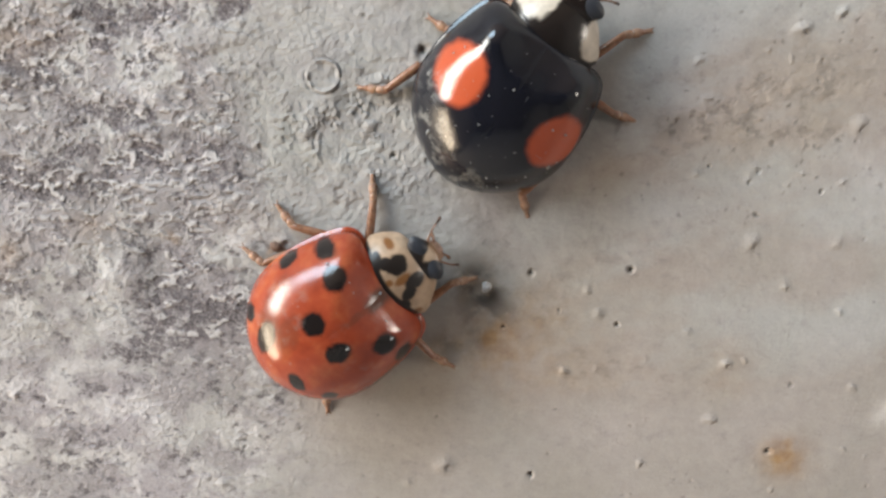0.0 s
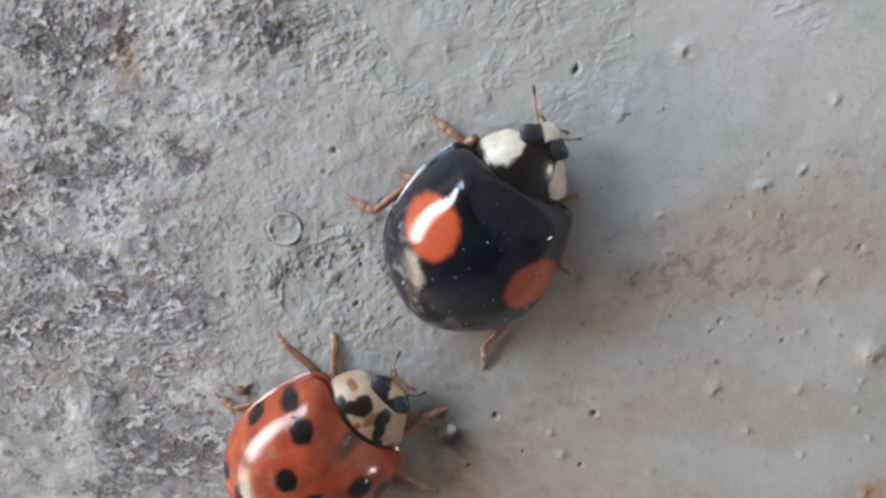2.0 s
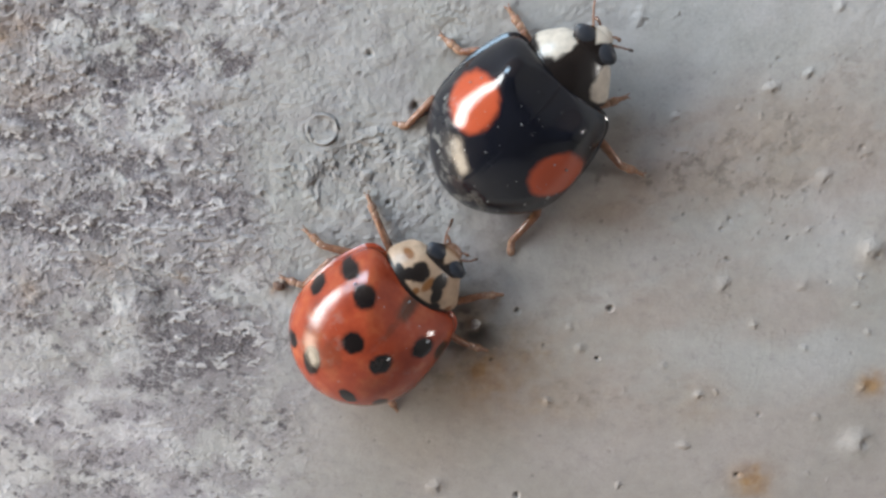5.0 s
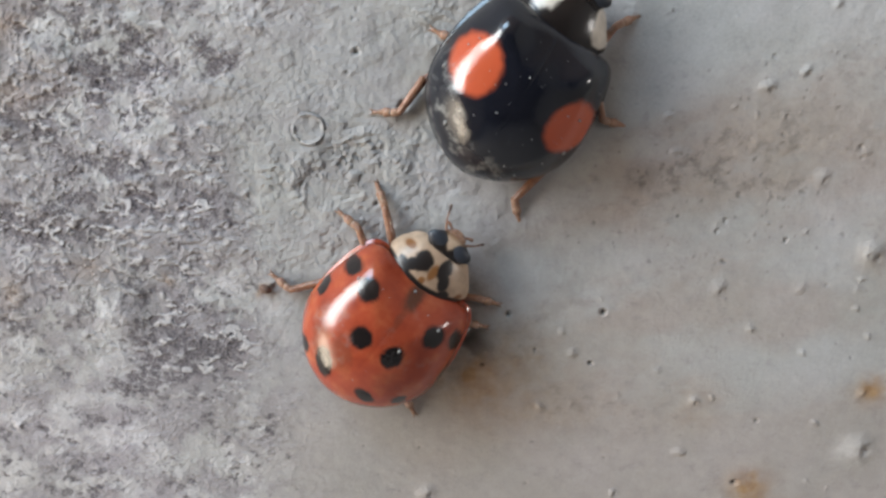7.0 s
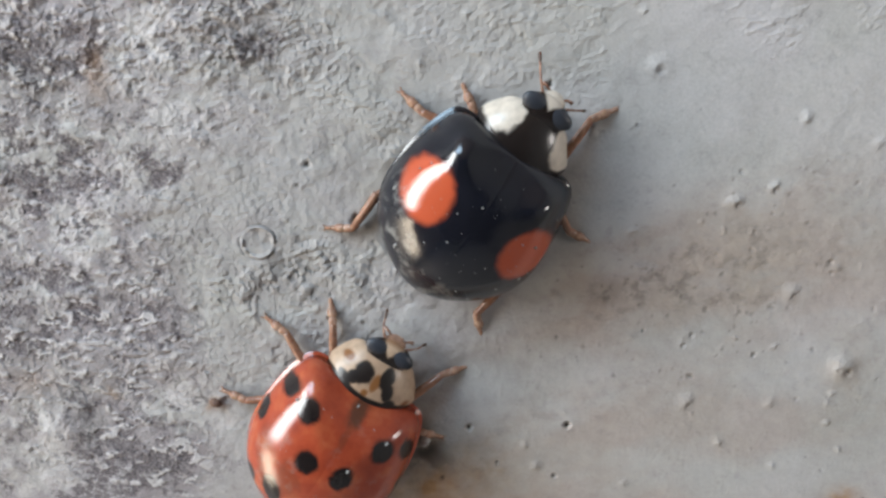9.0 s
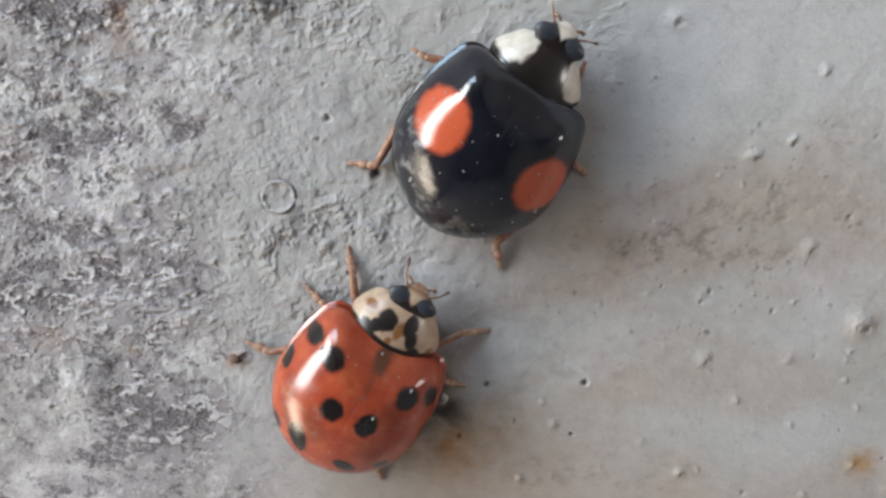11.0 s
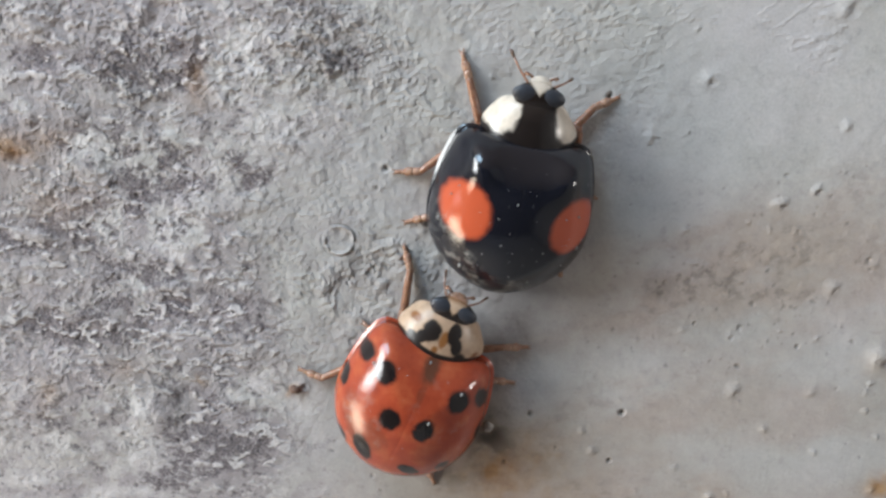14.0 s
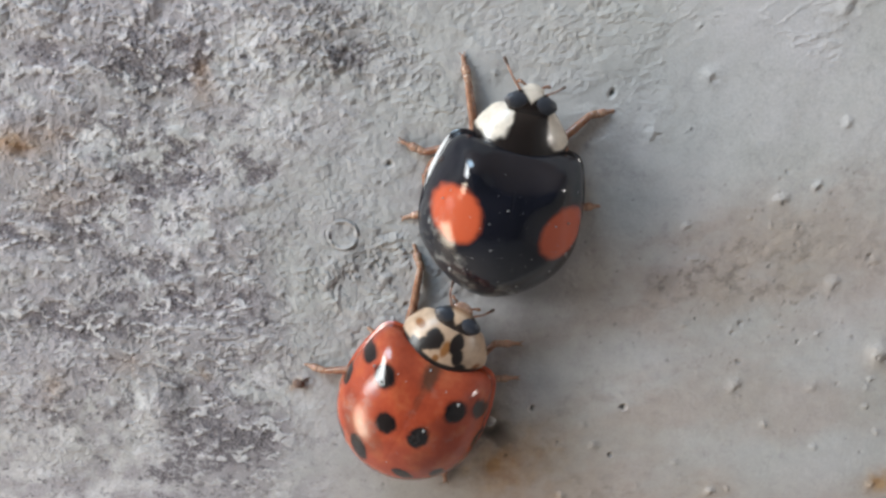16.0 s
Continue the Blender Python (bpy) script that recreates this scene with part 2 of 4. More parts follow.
def clouds(x, y, size, seed, octaves=4, keep=0.5):
    total, weight, out = 0.0, 1.0, 0
    for k in range(octaves):
        # each octave turned, so that no grid shows
        c, s = math.cos(0.6 + 1.1 * k), math.sin(0.6 + 1.1 * k)
        out = out + weight * lattice(c * x - s * y, s * x + c * y, size / 2 ** k, seed + k)
        total, weight = total + weight, weight * keep
    return out / total


# ---------------------------------------------------------------- ground
# the watched stretch of the slab, millimetres
X0, X1, Y0, Y1, STEP = -23.0, 22.0, -19.0, 15.0, 0.037


def hill(x, y, cx, cy, r, sharp=1.0):
    return np.exp(-(((x - cx) ** 2 + (y - cy) ** 2) / r ** 2) ** sharp)


# dark lichen, pale swellings and brown stains: middle, half sizes, strength
DARK_PATCHES = ((-11.8, 6.3, 2.3, 0.9, 0.9), (-8.3, 8.2, 1.2, 0.5, 0.5), (-16.3, 6.6, 1.5, 0.6, 0.5), (-14.2, 4.0, 1.1, 0.8, 0.7), (-12.3, 2.9, 2.6, 1.1, 0.9),
                (-8.6, 2.7, 1.7, 0.6, 0.55), (-13.5, 1.5, 1.3, 0.5, 0.7), (-16.5, 0.0, 2.4, 0.9, 0.7), (-12.3, -1.0, 1.5, 0.7, 1.0), (-13.6, -2.8, 2.9, 0.9, 0.9),
                (-16.5, -3.8, 2.3, 0.7, 0.5), (-9.8, -2.9, 2.0, 0.6, 0.45), (-16.9, -7.7, 2.1, 1.5, 0.40), (-10.6, -7.7, 2.3, 1.5, 0.85), (-11.9, -10.0, 1.9, 1.0, 0.6),
                (-8.3, -8.5, 1.2, 1.3, 0.4), (-5.1, 6.5, 0.8, 0.7, 0.7), (-15.5, -12.3, 2.0, 1.2, 0.35), (-5.6, -4.0, 1.2, 0.3, 0.3))
PALE_SWELLINGS = ((-9.0, 7.9, 1.8, 0.7, 0.5), (-16.6, 7.9, 1.3, 0.6, 0.4), (-14.6, 3.0, 0.8, 0.6, 0.9), (-11.3, 3.8, 0.6, 0.5, 0.5), (-17.8, -1.3, 1.1, 0.6, 0.4),
                  (-10.0, 1.3, 1.5, 0.5, 0.4), (-11.7, -1.8, 1.0, 0.4, 0.6), (-12.9, -7.4, 0.9, 0.9, 1.0), (-17.9, -6.2, 1.9, 1.5, 0.55), (-8.8, -4.5, 1.3, 0.5, 0.3),
                  (-16.7, 0.0, 0.6, 0.3, 0.8), (-15.9, -2.6, 1.4, 0.3, 0.5), (15.7, -12.2, 0.6, 0.45, 0.8))
# brown stains; the broad one at (1.5, -9.0) also carries the red beetle's shade
STAINS_AND_SHADE = ((-17.6, 3.3, 1.1, 0.55, 0.9), (-15.8, 4.0, 0.9, 0.4, 0.3), (-10.4, 5.9, 0.5, 0.6, 0.45), (-13.7, -5.4, 1.0, 0.5, 0.3), (-16.1, 1.4, 1.8, 0.8, 0.2),
                (-10.7, -5.8, 0.3, 0.2, 0.4), (-7.1, -6.0, 0.3, 0.22, 0.7), (-17.1, -6.4, 0.5, 0.6, 0.25), (1.5, -9.0, 2.3, 1.7, 0.34), (2.6, -11.0, 2.6, 1.2, 0.16))


def stamps(x, y, marks):
    return sum(a * np.exp(-((x - cx) / rx) ** 2 - ((y - cy) / ry) ** 2) for cx, cy, rx, ry, a in marks)


def slab_relief(x, y):
    """Height in millimetres, and the stains and painted shade of the weathered slab."""
    wx, wy = x + 1.6 * (clouds(x, y, 3.0, 11) - 0.5), y + 1.6 * (clouds(x, y, 3.0, 17) - 0.5)
    # crusted zone in the west, with an uneven edge
    edge = -7.4 + 4.6 * (clouds(x, y, 6.0, 23, 3) - 0.5) * 2 + 0.5 * smooth_step(2, 8, y)
    crust = smooth_step(2.6, -2.2, wx - edge)
    zone = np.clip(1.15 * stamps(wx, wy, DARK_PATCHES), 0, 1) * smooth_step(0.22, 0.55, clouds(x, 1.2 * y, 1.1, 31, 4, 0.6))
    swell = np.clip(stamps(wx, wy, PALE_SWELLINGS), 0, 1)
    zone = smooth_step(0.12, 0.72, zone) * (1 - 0.8 * swell)
    speck = 0.74 * clouds(x, 1.25 * y, 0.36, 41, 5, 0.74) + 0.26 * clouds(wx, wy, 1.2, 43, 4, 0.6)
    limit = 0.61 - 0.215 * zone - 0.04 * crust + 0.06 * swell
    lichen = smooth_step(limit - 0.06, limit + 0.13, speck) * np.clip(0.2 + 1.0 * crust + zone, 0, 1)
    # smooth coat in the east, rough skin between
    skin = smooth_step(6.5, -1.0, wx + 0.35 * wy + 3 * (clouds(x, y, 4.0, 53, 3) - 0.5) * 2)
    skin = skin * (1 - 0.8 * smooth_step(-4.5, -7.5, y) * smooth_step(-8, -4, x))
    tilt = math.radians(12)
    along, over = x * math.cos(tilt) + y * math.sin(tilt), -x * math.sin(tilt) + y * math.cos(tilt)
    z = 0.25 * (clouds(x, y, 9.0, 61, 2) - 0.5) + 0.07 * (clouds(x, y, 2.2, 67, 3) - 0.5)
    # fine skin, crumbs in patches, low wrinkles, crusted lumps
    z += (0.014 + 0.026 * skin + 0.012 * crust) * (clouds(x, y, 0.24, 71, 4, 0.7) - 0.5)
    z += 0.05 * skin * (clouds(x, y, 0.9, 73, 3) - 0.5)
    place = smooth_step(0.50, 0.68, clouds(x, y, 2.6, 75, 3))
    crumbs = smooth_step(0.58, 0.64, clouds(x, y, 0.34, 77, 4, 0.62)) * place
    z += (0.008 + 0.020 * skin) * crumbs
    ridge = 1 - np.abs(2 * clouds(along, 1.9 * over, 1.3, 79, 6, 0.66) - 1)
    z += 0.036 * skin * place * smooth_step(0.86, 0.98, ridge)
    z += 0.022 * (1 - 0.8 * crust) * smooth_step(1, 8, y) * smooth_step(0.88, 0.98, 1 - np.abs(2 * clouds(along, 2.6 * over, 1.3, 83, 6, 0.66) - 1)) * smooth_step(0.45, 0.6, clouds(x, y, 3.0, 85, 2))
    z += crust * (0.026 * (clouds(x, y, 0.5, 89, 5, 0.66) - 0.5) - 0.018 * lichen)
    flakes = smooth_step(0.585, 0.61, clouds(x, y, 0.55, 97, 5, 0.6)) * smooth_step(0.5, 0.68, clouds(x, y, 2.0, 99, 2))
    z += 0.024 * flakes * (0.12 + 0.88 * np.maximum(crust, 0.25 * skin))
    curls = crust * smooth_step(0.90, 0.975, 1 - np.abs(2 * clouds(x, 1.3 * y, 0.62, 147, 5, 0.6) - 1)) * smooth_step(0.42, 0.55, clouds(x, y, 1.3, 149, 3))
    z += 0.020 * curls
    z += 0.036 * np.maximum(zone, 0.3 * crust) * (clouds(x, y, 0.22, 171, 4, 0.7) - 0.5)
    # scaly skin: ragged low terraces, one over another
    scaly = np.clip(0.10 + 0.75 * np.exp(-((wx + 4.6) / 4.2) ** 2 - ((wy + 2.0) / 3.6) ** 2) + 0.5 * smooth_step(2.5, 5.0, wy) * smooth_step(9.0, 3.0, x) + 0.4 * crust, 0, 1)
    scaly = scaly * (0.35 + 0.65 * smooth_step(0.36, 0.56, clouds(x, y, 2.2, 173, 3)))
    sheet = clouds(along, 1.35 * over, 1.5, 175, 6, 0.68)
    z += 0.0145 * scaly * sum(smooth_step(k - 0.006, k + 0.006, sheet) for k in (0.40, 0.445, 0.485, 0.52, 0.555, 0.60))
    # thin plates of the old coat with sharp edges
    plates = smooth_step(0.52, 0.535, clouds(along, 1.5 * over, 1.1, 141, 6, 0.62)) * smooth_step(0.44, 0.56, clouds(along, 1.6 * over, 3.0, 143, 3))
    plates = plates * (1 - hill(x, y, -5.19, 0.07, 1.0, 2))
    z += 0.011 * plates * np.clip(0.1 + skin, 0, 1)
    warm = np.clip(smooth_step(0.32, 0.70, clouds(along, 2.2 * over, 6.0, 103, 5)) * smooth_step(-4, 4, wx) * smooth_step(5, 0, wy) * 1.15 + 0.9 * smooth_step(-8, -12, wy) * (0.3 + 0.7 * smooth_step(-11, -4, wx)) + 0.5 * smooth_step(-12, -17, wx) * smooth_step(4, -6, y), 0, 1) * 0.85
    pale = crust * np.maximum(0.6 * smooth_step(0.52, 0.68, clouds(x, y, 0.9, 107, 5, 0.6)) * (1 - lichen), 0.6 * flakes)
    lichen = lichen * (1 - 0.85 * np.maximum(flakes, curls))
    pale = np.maximum(pale, 0.55 * curls)
    pale = np.maximum(pale, 0.55 * smooth_step(-7, -12, wy) * smooth_step(-8, -13, wx) * (0.3 + 0.9 * clouds(x, y, 1.1, 179, 4, 0.6)))
    pale = np.maximum(pale, 0.32 * smooth_step(3, 9, wx) * smooth_step(-1, 6, wy))
    mauve = np.maximum(0.5 * zone, 0.65 * np.maximum(crust, 0.35 * skin)) * smooth_step(0.36, 0.63, clouds(wx, 1.3 * wy, 1.5, 109, 5, 0.6))
    film = np.clip(0.75 * smooth_step(0.25, 0.9, crust) + 0.6 * zone, 0, 1) * smooth_step(0.33, 0.52, clouds(wx, 1.2 * wy, 2.2, 191, 4, 0.6)) * (1 - 0.8 * swell)
    film = film * smooth_step(-13, -10, wy + 0.4 * wx + 4)
    mauve = np.maximum(mauve, 0.84 * film)
    # lifted crumbs, their lit tops also paled in the colour
    bits = film * smooth_step(0.575, 0.64, clouds(x, 1.9 * y, 0.40, 193, 4, 0.62))
    z += 0.045 * bits
    pale = np.maximum(pale * (1 - 0.5 * film) + 0.22 * crust * (1 - film), 0.9 * bits)
    mauve = mauve * (1 - 0.9 * bits)
    lichen = lichen * (1 - 0.9 * bits)
    rust = np.clip(stamps(wx, wy, STAINS_AND_SHADE), 0, 1) * (0.5 + 0.8 * clouds(x, y, 0.5, 133, 4, 0.6))
    # the wide warm stamp puts the red beetle's brown-toned shadow into the colour
    warm = np.clip(warm + 0.6 * smooth_step(0, 0.5, rust) + stamps(wx, wy, ((4.0, -9.0, 4.0, 2.6, 0.45),)), 0, 1)
    pale = np.maximum(pale, 0.75 * swell * (0.4 + 0.9 * clouds(x, y, 0.6, 135, 4)))
    z += 0.16 * swell * (0.6 + 0.8 * clouds(x, y, 0.7, 145, 3))
    # brown grime in bands, full of dark flecks
    grime = np.clip(sum(a * np.exp(-((along - ca) / ra) ** 2 - ((over - co) / ro) ** 2) for ca, co, ra, ro, a in
                        ((9.2, -2.0, 3.2, 1.1, 1.0), (11.0, -3.6, 4.0, 1.0, 1.0), (6.6, -3.6, 2.2, 0.8, 0.8), (1.0, -9.0, 1.6, 1.6, 0.8), (14.0, -0.6, 2.2, 0.8, 0.6), (4.3, -7.0, 2.6, 0.8, 0.5), (4.0, -11.6, 4.0, 1.2, 0.6))), 0, 1)
    grime = grime * smooth_step(0.34, 0.62, clouds(along, 2.0 * over, 1.6, 151, 4))
    flecks = smooth_step(0.50, 0.74, clouds(along, 1.3 * over, 0.5, 153, 5, 0.7))
    warm = np.clip(warm + 0.5 * grime, 0, 1)
    rust = rust + 0.12 * grime
    grime_shade = 0.36 * grime * flecks
    # smudges beside the rusty hollow: grime, with the red head's shade put in
    smudge_shade = stamps(wx, wy, ((0.5, -7.4, 0.9, 0.9, 0.95), (-0.4, -7.1, 0.7, 0.6, 0.45), (-0.4, -9.2, 0.9, 0.7, 0.60), (1.2, -8.3, 0.9, 0.9, 0.35), (-1.1, -10.1, 0.5, 0.4, 0.40)))
    grime_shade = grime_shade + 0.70 * smudge_shade * smooth_step(0.28, 0.60, clouds(x, y, 0.8, 177, 5, 0.62))
    rust = rust + 0.32 * smudge_shade
    z += 0.040 * grime * (clouds(along, 1.4 * over, 0.32, 157, 5, 0.68) - 0.5) - 0.010 * grime * flecks
    # crumbled belt beside the crust
    belt = np.exp(-((wx + 4.4) / 3.9) ** 2 - ((wy + 2.0) / 3.4) ** 2) * (0.4 + 0.6 * smooth_step(0.35, 0.6, clouds(x, y, 1.8, 161, 3)))
    belt = belt * (1 - 0.85 * hill(x, y, -5.19, 0.07, 1.0, 2))
    z += 0.046 * belt * smooth_step(0.54, 0.61, clouds(x, 1.2 * y, 0.34, 163, 5, 0.68)) - 0.03 * belt * smooth_step(0.62, 0.70, clouds(x, y, 0.28, 167, 4, 0.65))
    # shade in the belt's pits, put in as dark colour
    grime_shade = grime_shade + 0.22 * belt * smooth_step(0.65, 0.74, clouds(x, y, 0.28, 167, 4, 0.65))
    mauve = np.maximum(mauve, 0.32 * belt * smooth_step(0.40, 0.60, clouds(wx, 1.4 * wy, 1.2, 169, 5, 0.6)))
    # the southern part lies smoother
    z = z * (1 - 0.55 * smooth_step(-5.5, -9.5, wy))
    # blisters of the coat, thicker in the east
    rng = np.random.default_rng(5)
    lo = (x[0, 0], y[0, 0])
    qx, qy = x + 0.22 * (clouds(x, y, 0.35, 137, 3) - 0.5), y + 0.22 * (clouds(x, y, 0.35, 139, 3) - 0.5)

    def dab(field, cx, cy, r, amount, reach=3.0, sharp=1.0):
        i0, i1 = int((cx - reach * r - lo[0]) / STEP), int((cx + reach * r - lo[0]) / STEP) + 2
        j0, j1 = int((cy - reach * r - lo[1]) / STEP), int((cy + reach * r - lo[1]) / STEP) + 2
        i0, j0 = max(i0, 0), max(j0, 0)
        if i1 > i0 and j1 > j0:
            part_x, part_y = qx[j0:j1, i0:i1], qy[j0:j1, i0:i1]
            field[j0:j1, i0:i1] += amount * hill(part_x, part_y, cx, cy, r, sharp)

    for _ in range(220):
        cx, cy = rng.uniform(X0, X1), rng.uniform(Y0, Y1)
        if rng.random() < 0.25 + 0.75 * (cx > 2):
            r = rng.uniform(0.06, 0.17)
            dab(z, cx, cy, r, rng.uniform(0.2, 0.55) * r)
            if rng.random() < 0.35:
                dab(z, cx + 0.5 * r, cy - 0.4 * r, 0.5 * r, -0.5 * r)
    # small pits, each with its shade put in as a dark dab
    for _ in range(90):
        cx, cy, r = rng.uniform(-6, X1), rng.uniform(Y0, Y1), rng.uniform(0.035, 0.075)
        dab(z, cx, cy, r, -0.6 * r)
        dab(grime_shade, cx, cy, r, rng.uniform(0.15, 0.55), sharp=2)
    for cx, cy, sx, sy, count in ((11.2, -2.6, 1.8, 1.1, 60), (8.0, -1.2, 1.6, 0.8, 36), (12.5, 1.6, 1.6, 0.9, 20), (7.0, 4.2, 1.8, 1.0, 10), (8.5, -4.2, 2.2, 0.5, 14)):
        for _ in range(count):
            ax, ay, r = rng.normal(cx, sx), rng.normal(cy, sy), rng.uniform(0.025, 0.08)
            dab(z, ax, ay, r, -0.3 * r)
            dab(z, ax - r, ay + r, 1.3 * r, 0.15 * r)
            dab(grime_shade, ax, ay, r, rng.uniform(0.1, 0.4), sharp=2)
    # black grit and pits in the crust
    for _ in range(260):
        ax, ay, r = rng.uniform(X0, -3.0), rng.uniform(Y0, Y1), rng.uniform(0.03, 0.085)
        dab(z, ax, ay, r, -0.4 * r)
        dab(grime_shade, ax, ay, r, rng.uniform(0.15, 0.6), sharp=2)
    # marks that have a place of their own: knobs, craters, pin holes, stains
    for cx, cy, r, h in ((15.3, -4.3, 0.40, 0.32), (11.0, 1.55, 0.22, 0.22), (9.9, -5.75, 0.22, 0.16), (9.4, -10.3, 0.20, 0.18), (11.3, -7.3, 0.16, 0.14),
                         (-1.0, -14.6, 0.30, 0.22), (-6.9, -5.85, 0.26, 0.24), (12.6, 8.5, 0.48, 0.20), (13.2, -1.6, 0.25, 0.16),
                         (15.9, -12.1, 0.45, 0.25), (-10.4, 6.4, 0.25, 0.1), (-17.6, 3.4, 0.8, 0.35), (8.0, -0.7, 0.2, 0.12), (6.2, 4.0, 0.25, 0.14), (8.1, 6.0, 0.3, 0.2)):
        dab(z, cx, cy, r, 0.5 * h)
        dab(z, cx + 0.45 * r, cy - 0.4 * r, 0.4 * r, -0.4 * h)
    # holes, their inner shade laid into the colour
    for cx, cy, r, d in ((-1.72, 0.93, 0.19, 0.22), (4.67, 5.40, 0.13, 0.32), (5.72, -6.7, 0.12, 0.28), (2.2, -6.9, 0.13, 0.2), (5.38, -8.8, 0.08, 0.2), (11.25, -13.75, 0.11, 0.2), (8.3, -3.0, 0.06, 0.15),
                         (-2.8, -2.65, 0.10, 0.15), (-3.4, 2.75, 0.12, 0.15), (1.2, -9.0, 0.10, 0.15), (2.3, -15.0, 0.12, 0.2), (3.2, -8.3, 0.07, 0.1)):
        dab(z, cx, cy, 1.9 * r, 0.16 * d)
        dab(z, cx, cy, r, -0.9 * d)
        dab(grime_shade, cx, cy, 0.85 * r, 0.62, sharp=1.6)
    for cx, cy, r, s in ((11.7, -13.95, 0.65, 0.55), (12.0, -14.2, 0.9, 0.30), (9.5, -10.6, 0.9, 0.22), (16.0, -9.7, 0.55, 0.75), (15.6, -4.4, 1.1, 0.18), (1.0, -9.6, 0.7, 0.35), (0.6, -9.4, 0.25, 0.5)):
        dab(rust, cx, cy, r, s * 1.2)
    # soft dark dabs; the two beside the red head carry its shade
    for cx, cy, r, s in ((6.9, -1.6, 0.55, 0.28), (0.6, -7.7, 0.8, 0.30), (0.5, -8.9, 0.7, 0.22), (-5.15, 6.5, 0.55, 0.3)):
        dab(grime_shade, cx, cy, r, s)
    # a crusted tuft, and a cast ring
    tuft = hill(x, y, -5.15, 6.5, 0.62)
    lichen = np.clip(lichen + tuft * smooth_step(0.48, 0.58, speck), 0, 1)
    z += 0.30 * tuft * (clouds(x, y, 0.3, 113, 3) - 0.4)
    ang = np.arctan2(y - 0.07, x + 5.19)
    away = np.hypot(x + 5.19, (y - 0.07) * 1.04) + 0.05 * (clouds(x, y, 0.4, 129, 3) - 0.5)
    broken = 0.15 + 0.85 * smooth_step(0.38, 0.62, clouds(3 * np.cos(ang), 3 * np.sin(ang), 0.8, 127, 3))
    z += broken * (0.070 * np.exp(-((away - 0.56) / 0.055) ** 2) - 0.035 * np.exp(-((away - 0.655) / 0.045) ** 2))
    # the ring's shade, put into the colour of its outer groove
    grime_shade = grime_shade + 0.5 * broken * np.exp(-((away - 0.655) / 0.03) ** 2) * (ang < 2.6)
    rust *= 0.35 + 1.3 * clouds(x, y, 0.4, 131, 4)
    fade = smooth_step(0, 1.2, np.minimum.reduce([x - X0, X1 - x, y - Y0, Y1 - y]))
    return z * fade, {"lichen": lichen, "warm": warm, "mauve": mauve, "pale": pale, "rust": np.clip(rust, 0, 1), "grime_shade": np.clip(grime_shade, 0, 1)}


def build_ground():
    nx, ny = int((X1 - X0) / STEP) + 1, int((Y1 - Y0) / STEP) + 1
    x, y = np.meshgrid(X0 + STEP * np.arange(nx), Y0 + STEP * np.arange(ny))
    z, stains = slab_relief(x, y)
    far = 322.0
    rim = [(X0, Y0), (x[0, -1], Y0), (x[0, -1], y[-1, 0]), (X0, y[-1, 0])]
    extra = np.array([(a, b, 0.0) for a, b in rim] + [(a, b, 0.0) for a, b in ((-far, -far), (far, -far), (far, far), (-far, far))])
    verts = np.concatenate([np.stack([x.ravel(), y.ravel(), z.ravel()], 1), extra]) * MM
    k = (np.arange(ny - 1)[:, None] * nx + np.arange(nx - 1)[None, :]).ravel()
    n = nx * ny
    outer = np.array([(n + i, n + 4 + i, n + 4 + (i + 1) % 4, n + (i + 1) % 4) for i in range(4)])
    quads = np.concatenate([np.stack([k, k + 1, k + 1 + nx, k + nx], 1), outer])
    me = bpy.data.meshes.new("ground")
    me.vertices.add(len(verts))
    me.vertices.foreach_set("co", verts.ravel())
    me.loops.add(quads.size)
    me.loops.foreach_set("vertex_index", quads.ravel())
    me.polygons.add(len(quads))
    me.polygons.foreach_set("loop_start", np.arange(0, quads.size, 4))
    for name, values in stains.items():
        a = me.attributes.new(name, "FLOAT", "POINT")
        a.data.foreach_set("value", np.concatenate([values.ravel(), np.zeros(8)]))
    me.update(calc_edges=True)
    me.validate()
    me.shade_smooth()
    me.materials.append(CONCRETE)
    tagged(new("ground", me), "weathered grey concrete slab with dark lichen crust and rust stains", "ground", kind="structure")
    return z


SLAB = build_ground()


def grain(name, label, cx, cy, radii, mat, seed):
    """A loose angular grain that lies half sunk on the slab."""
    rng = random.Random(seed)
    bm = bmesh.new()
    bmesh.ops.create_icosphere(bm, subdivisions=3, radius=1)
    for v in bm.verts:
        bump = 1 + 0.16 * math.sin(3.1 * v.co.x + 2.3 * v.co.y + seed) + 0.10 * math.sin(5.7 * v.co.z - 4.1 * v.co.x + seed) + rng.uniform(-0.05, 0.05)
        v.co = Vector((v.co.x * radii[0], v.co.y * radii[1], v.co.z * radii[2])) * bump
    ob = part(name, bm, mat)
    height = SLAB[int((cy - Y0) / STEP), int((cx - X0) / STEP)]
    ob.matrix_world = P(cx, cy, height + 0.35 * radii[2], 0, 0, rng.uniform(0, 360))
    return tagged(ob, label, "grain")


PALE_STONE = material("pale_stone", (0.42, 0.40, 0.385), 0.75)
_grit = ramp(PALE_STONE[1], noise_fac(PALE_STONE[1], 0.12, 4), [(0.3, (0.24, 0.22, 0.21)), (0.7, (0.50, 0.48, 0.465))])
PALE_STONE[1].links.new(_grit, PALE_STONE[2].inputs["Base Color"])
BROWN_STONE = material("brown_stone", (0.13, 0.075, 0.055), 0.8)
_grit = ramp(BROWN_STONE[1], noise_fac(BROWN_STONE[1], 0.12, 4), [(0.3, (0.08, 0.045, 0.034)), (0.7, (0.20, 0.12, 0.09))])
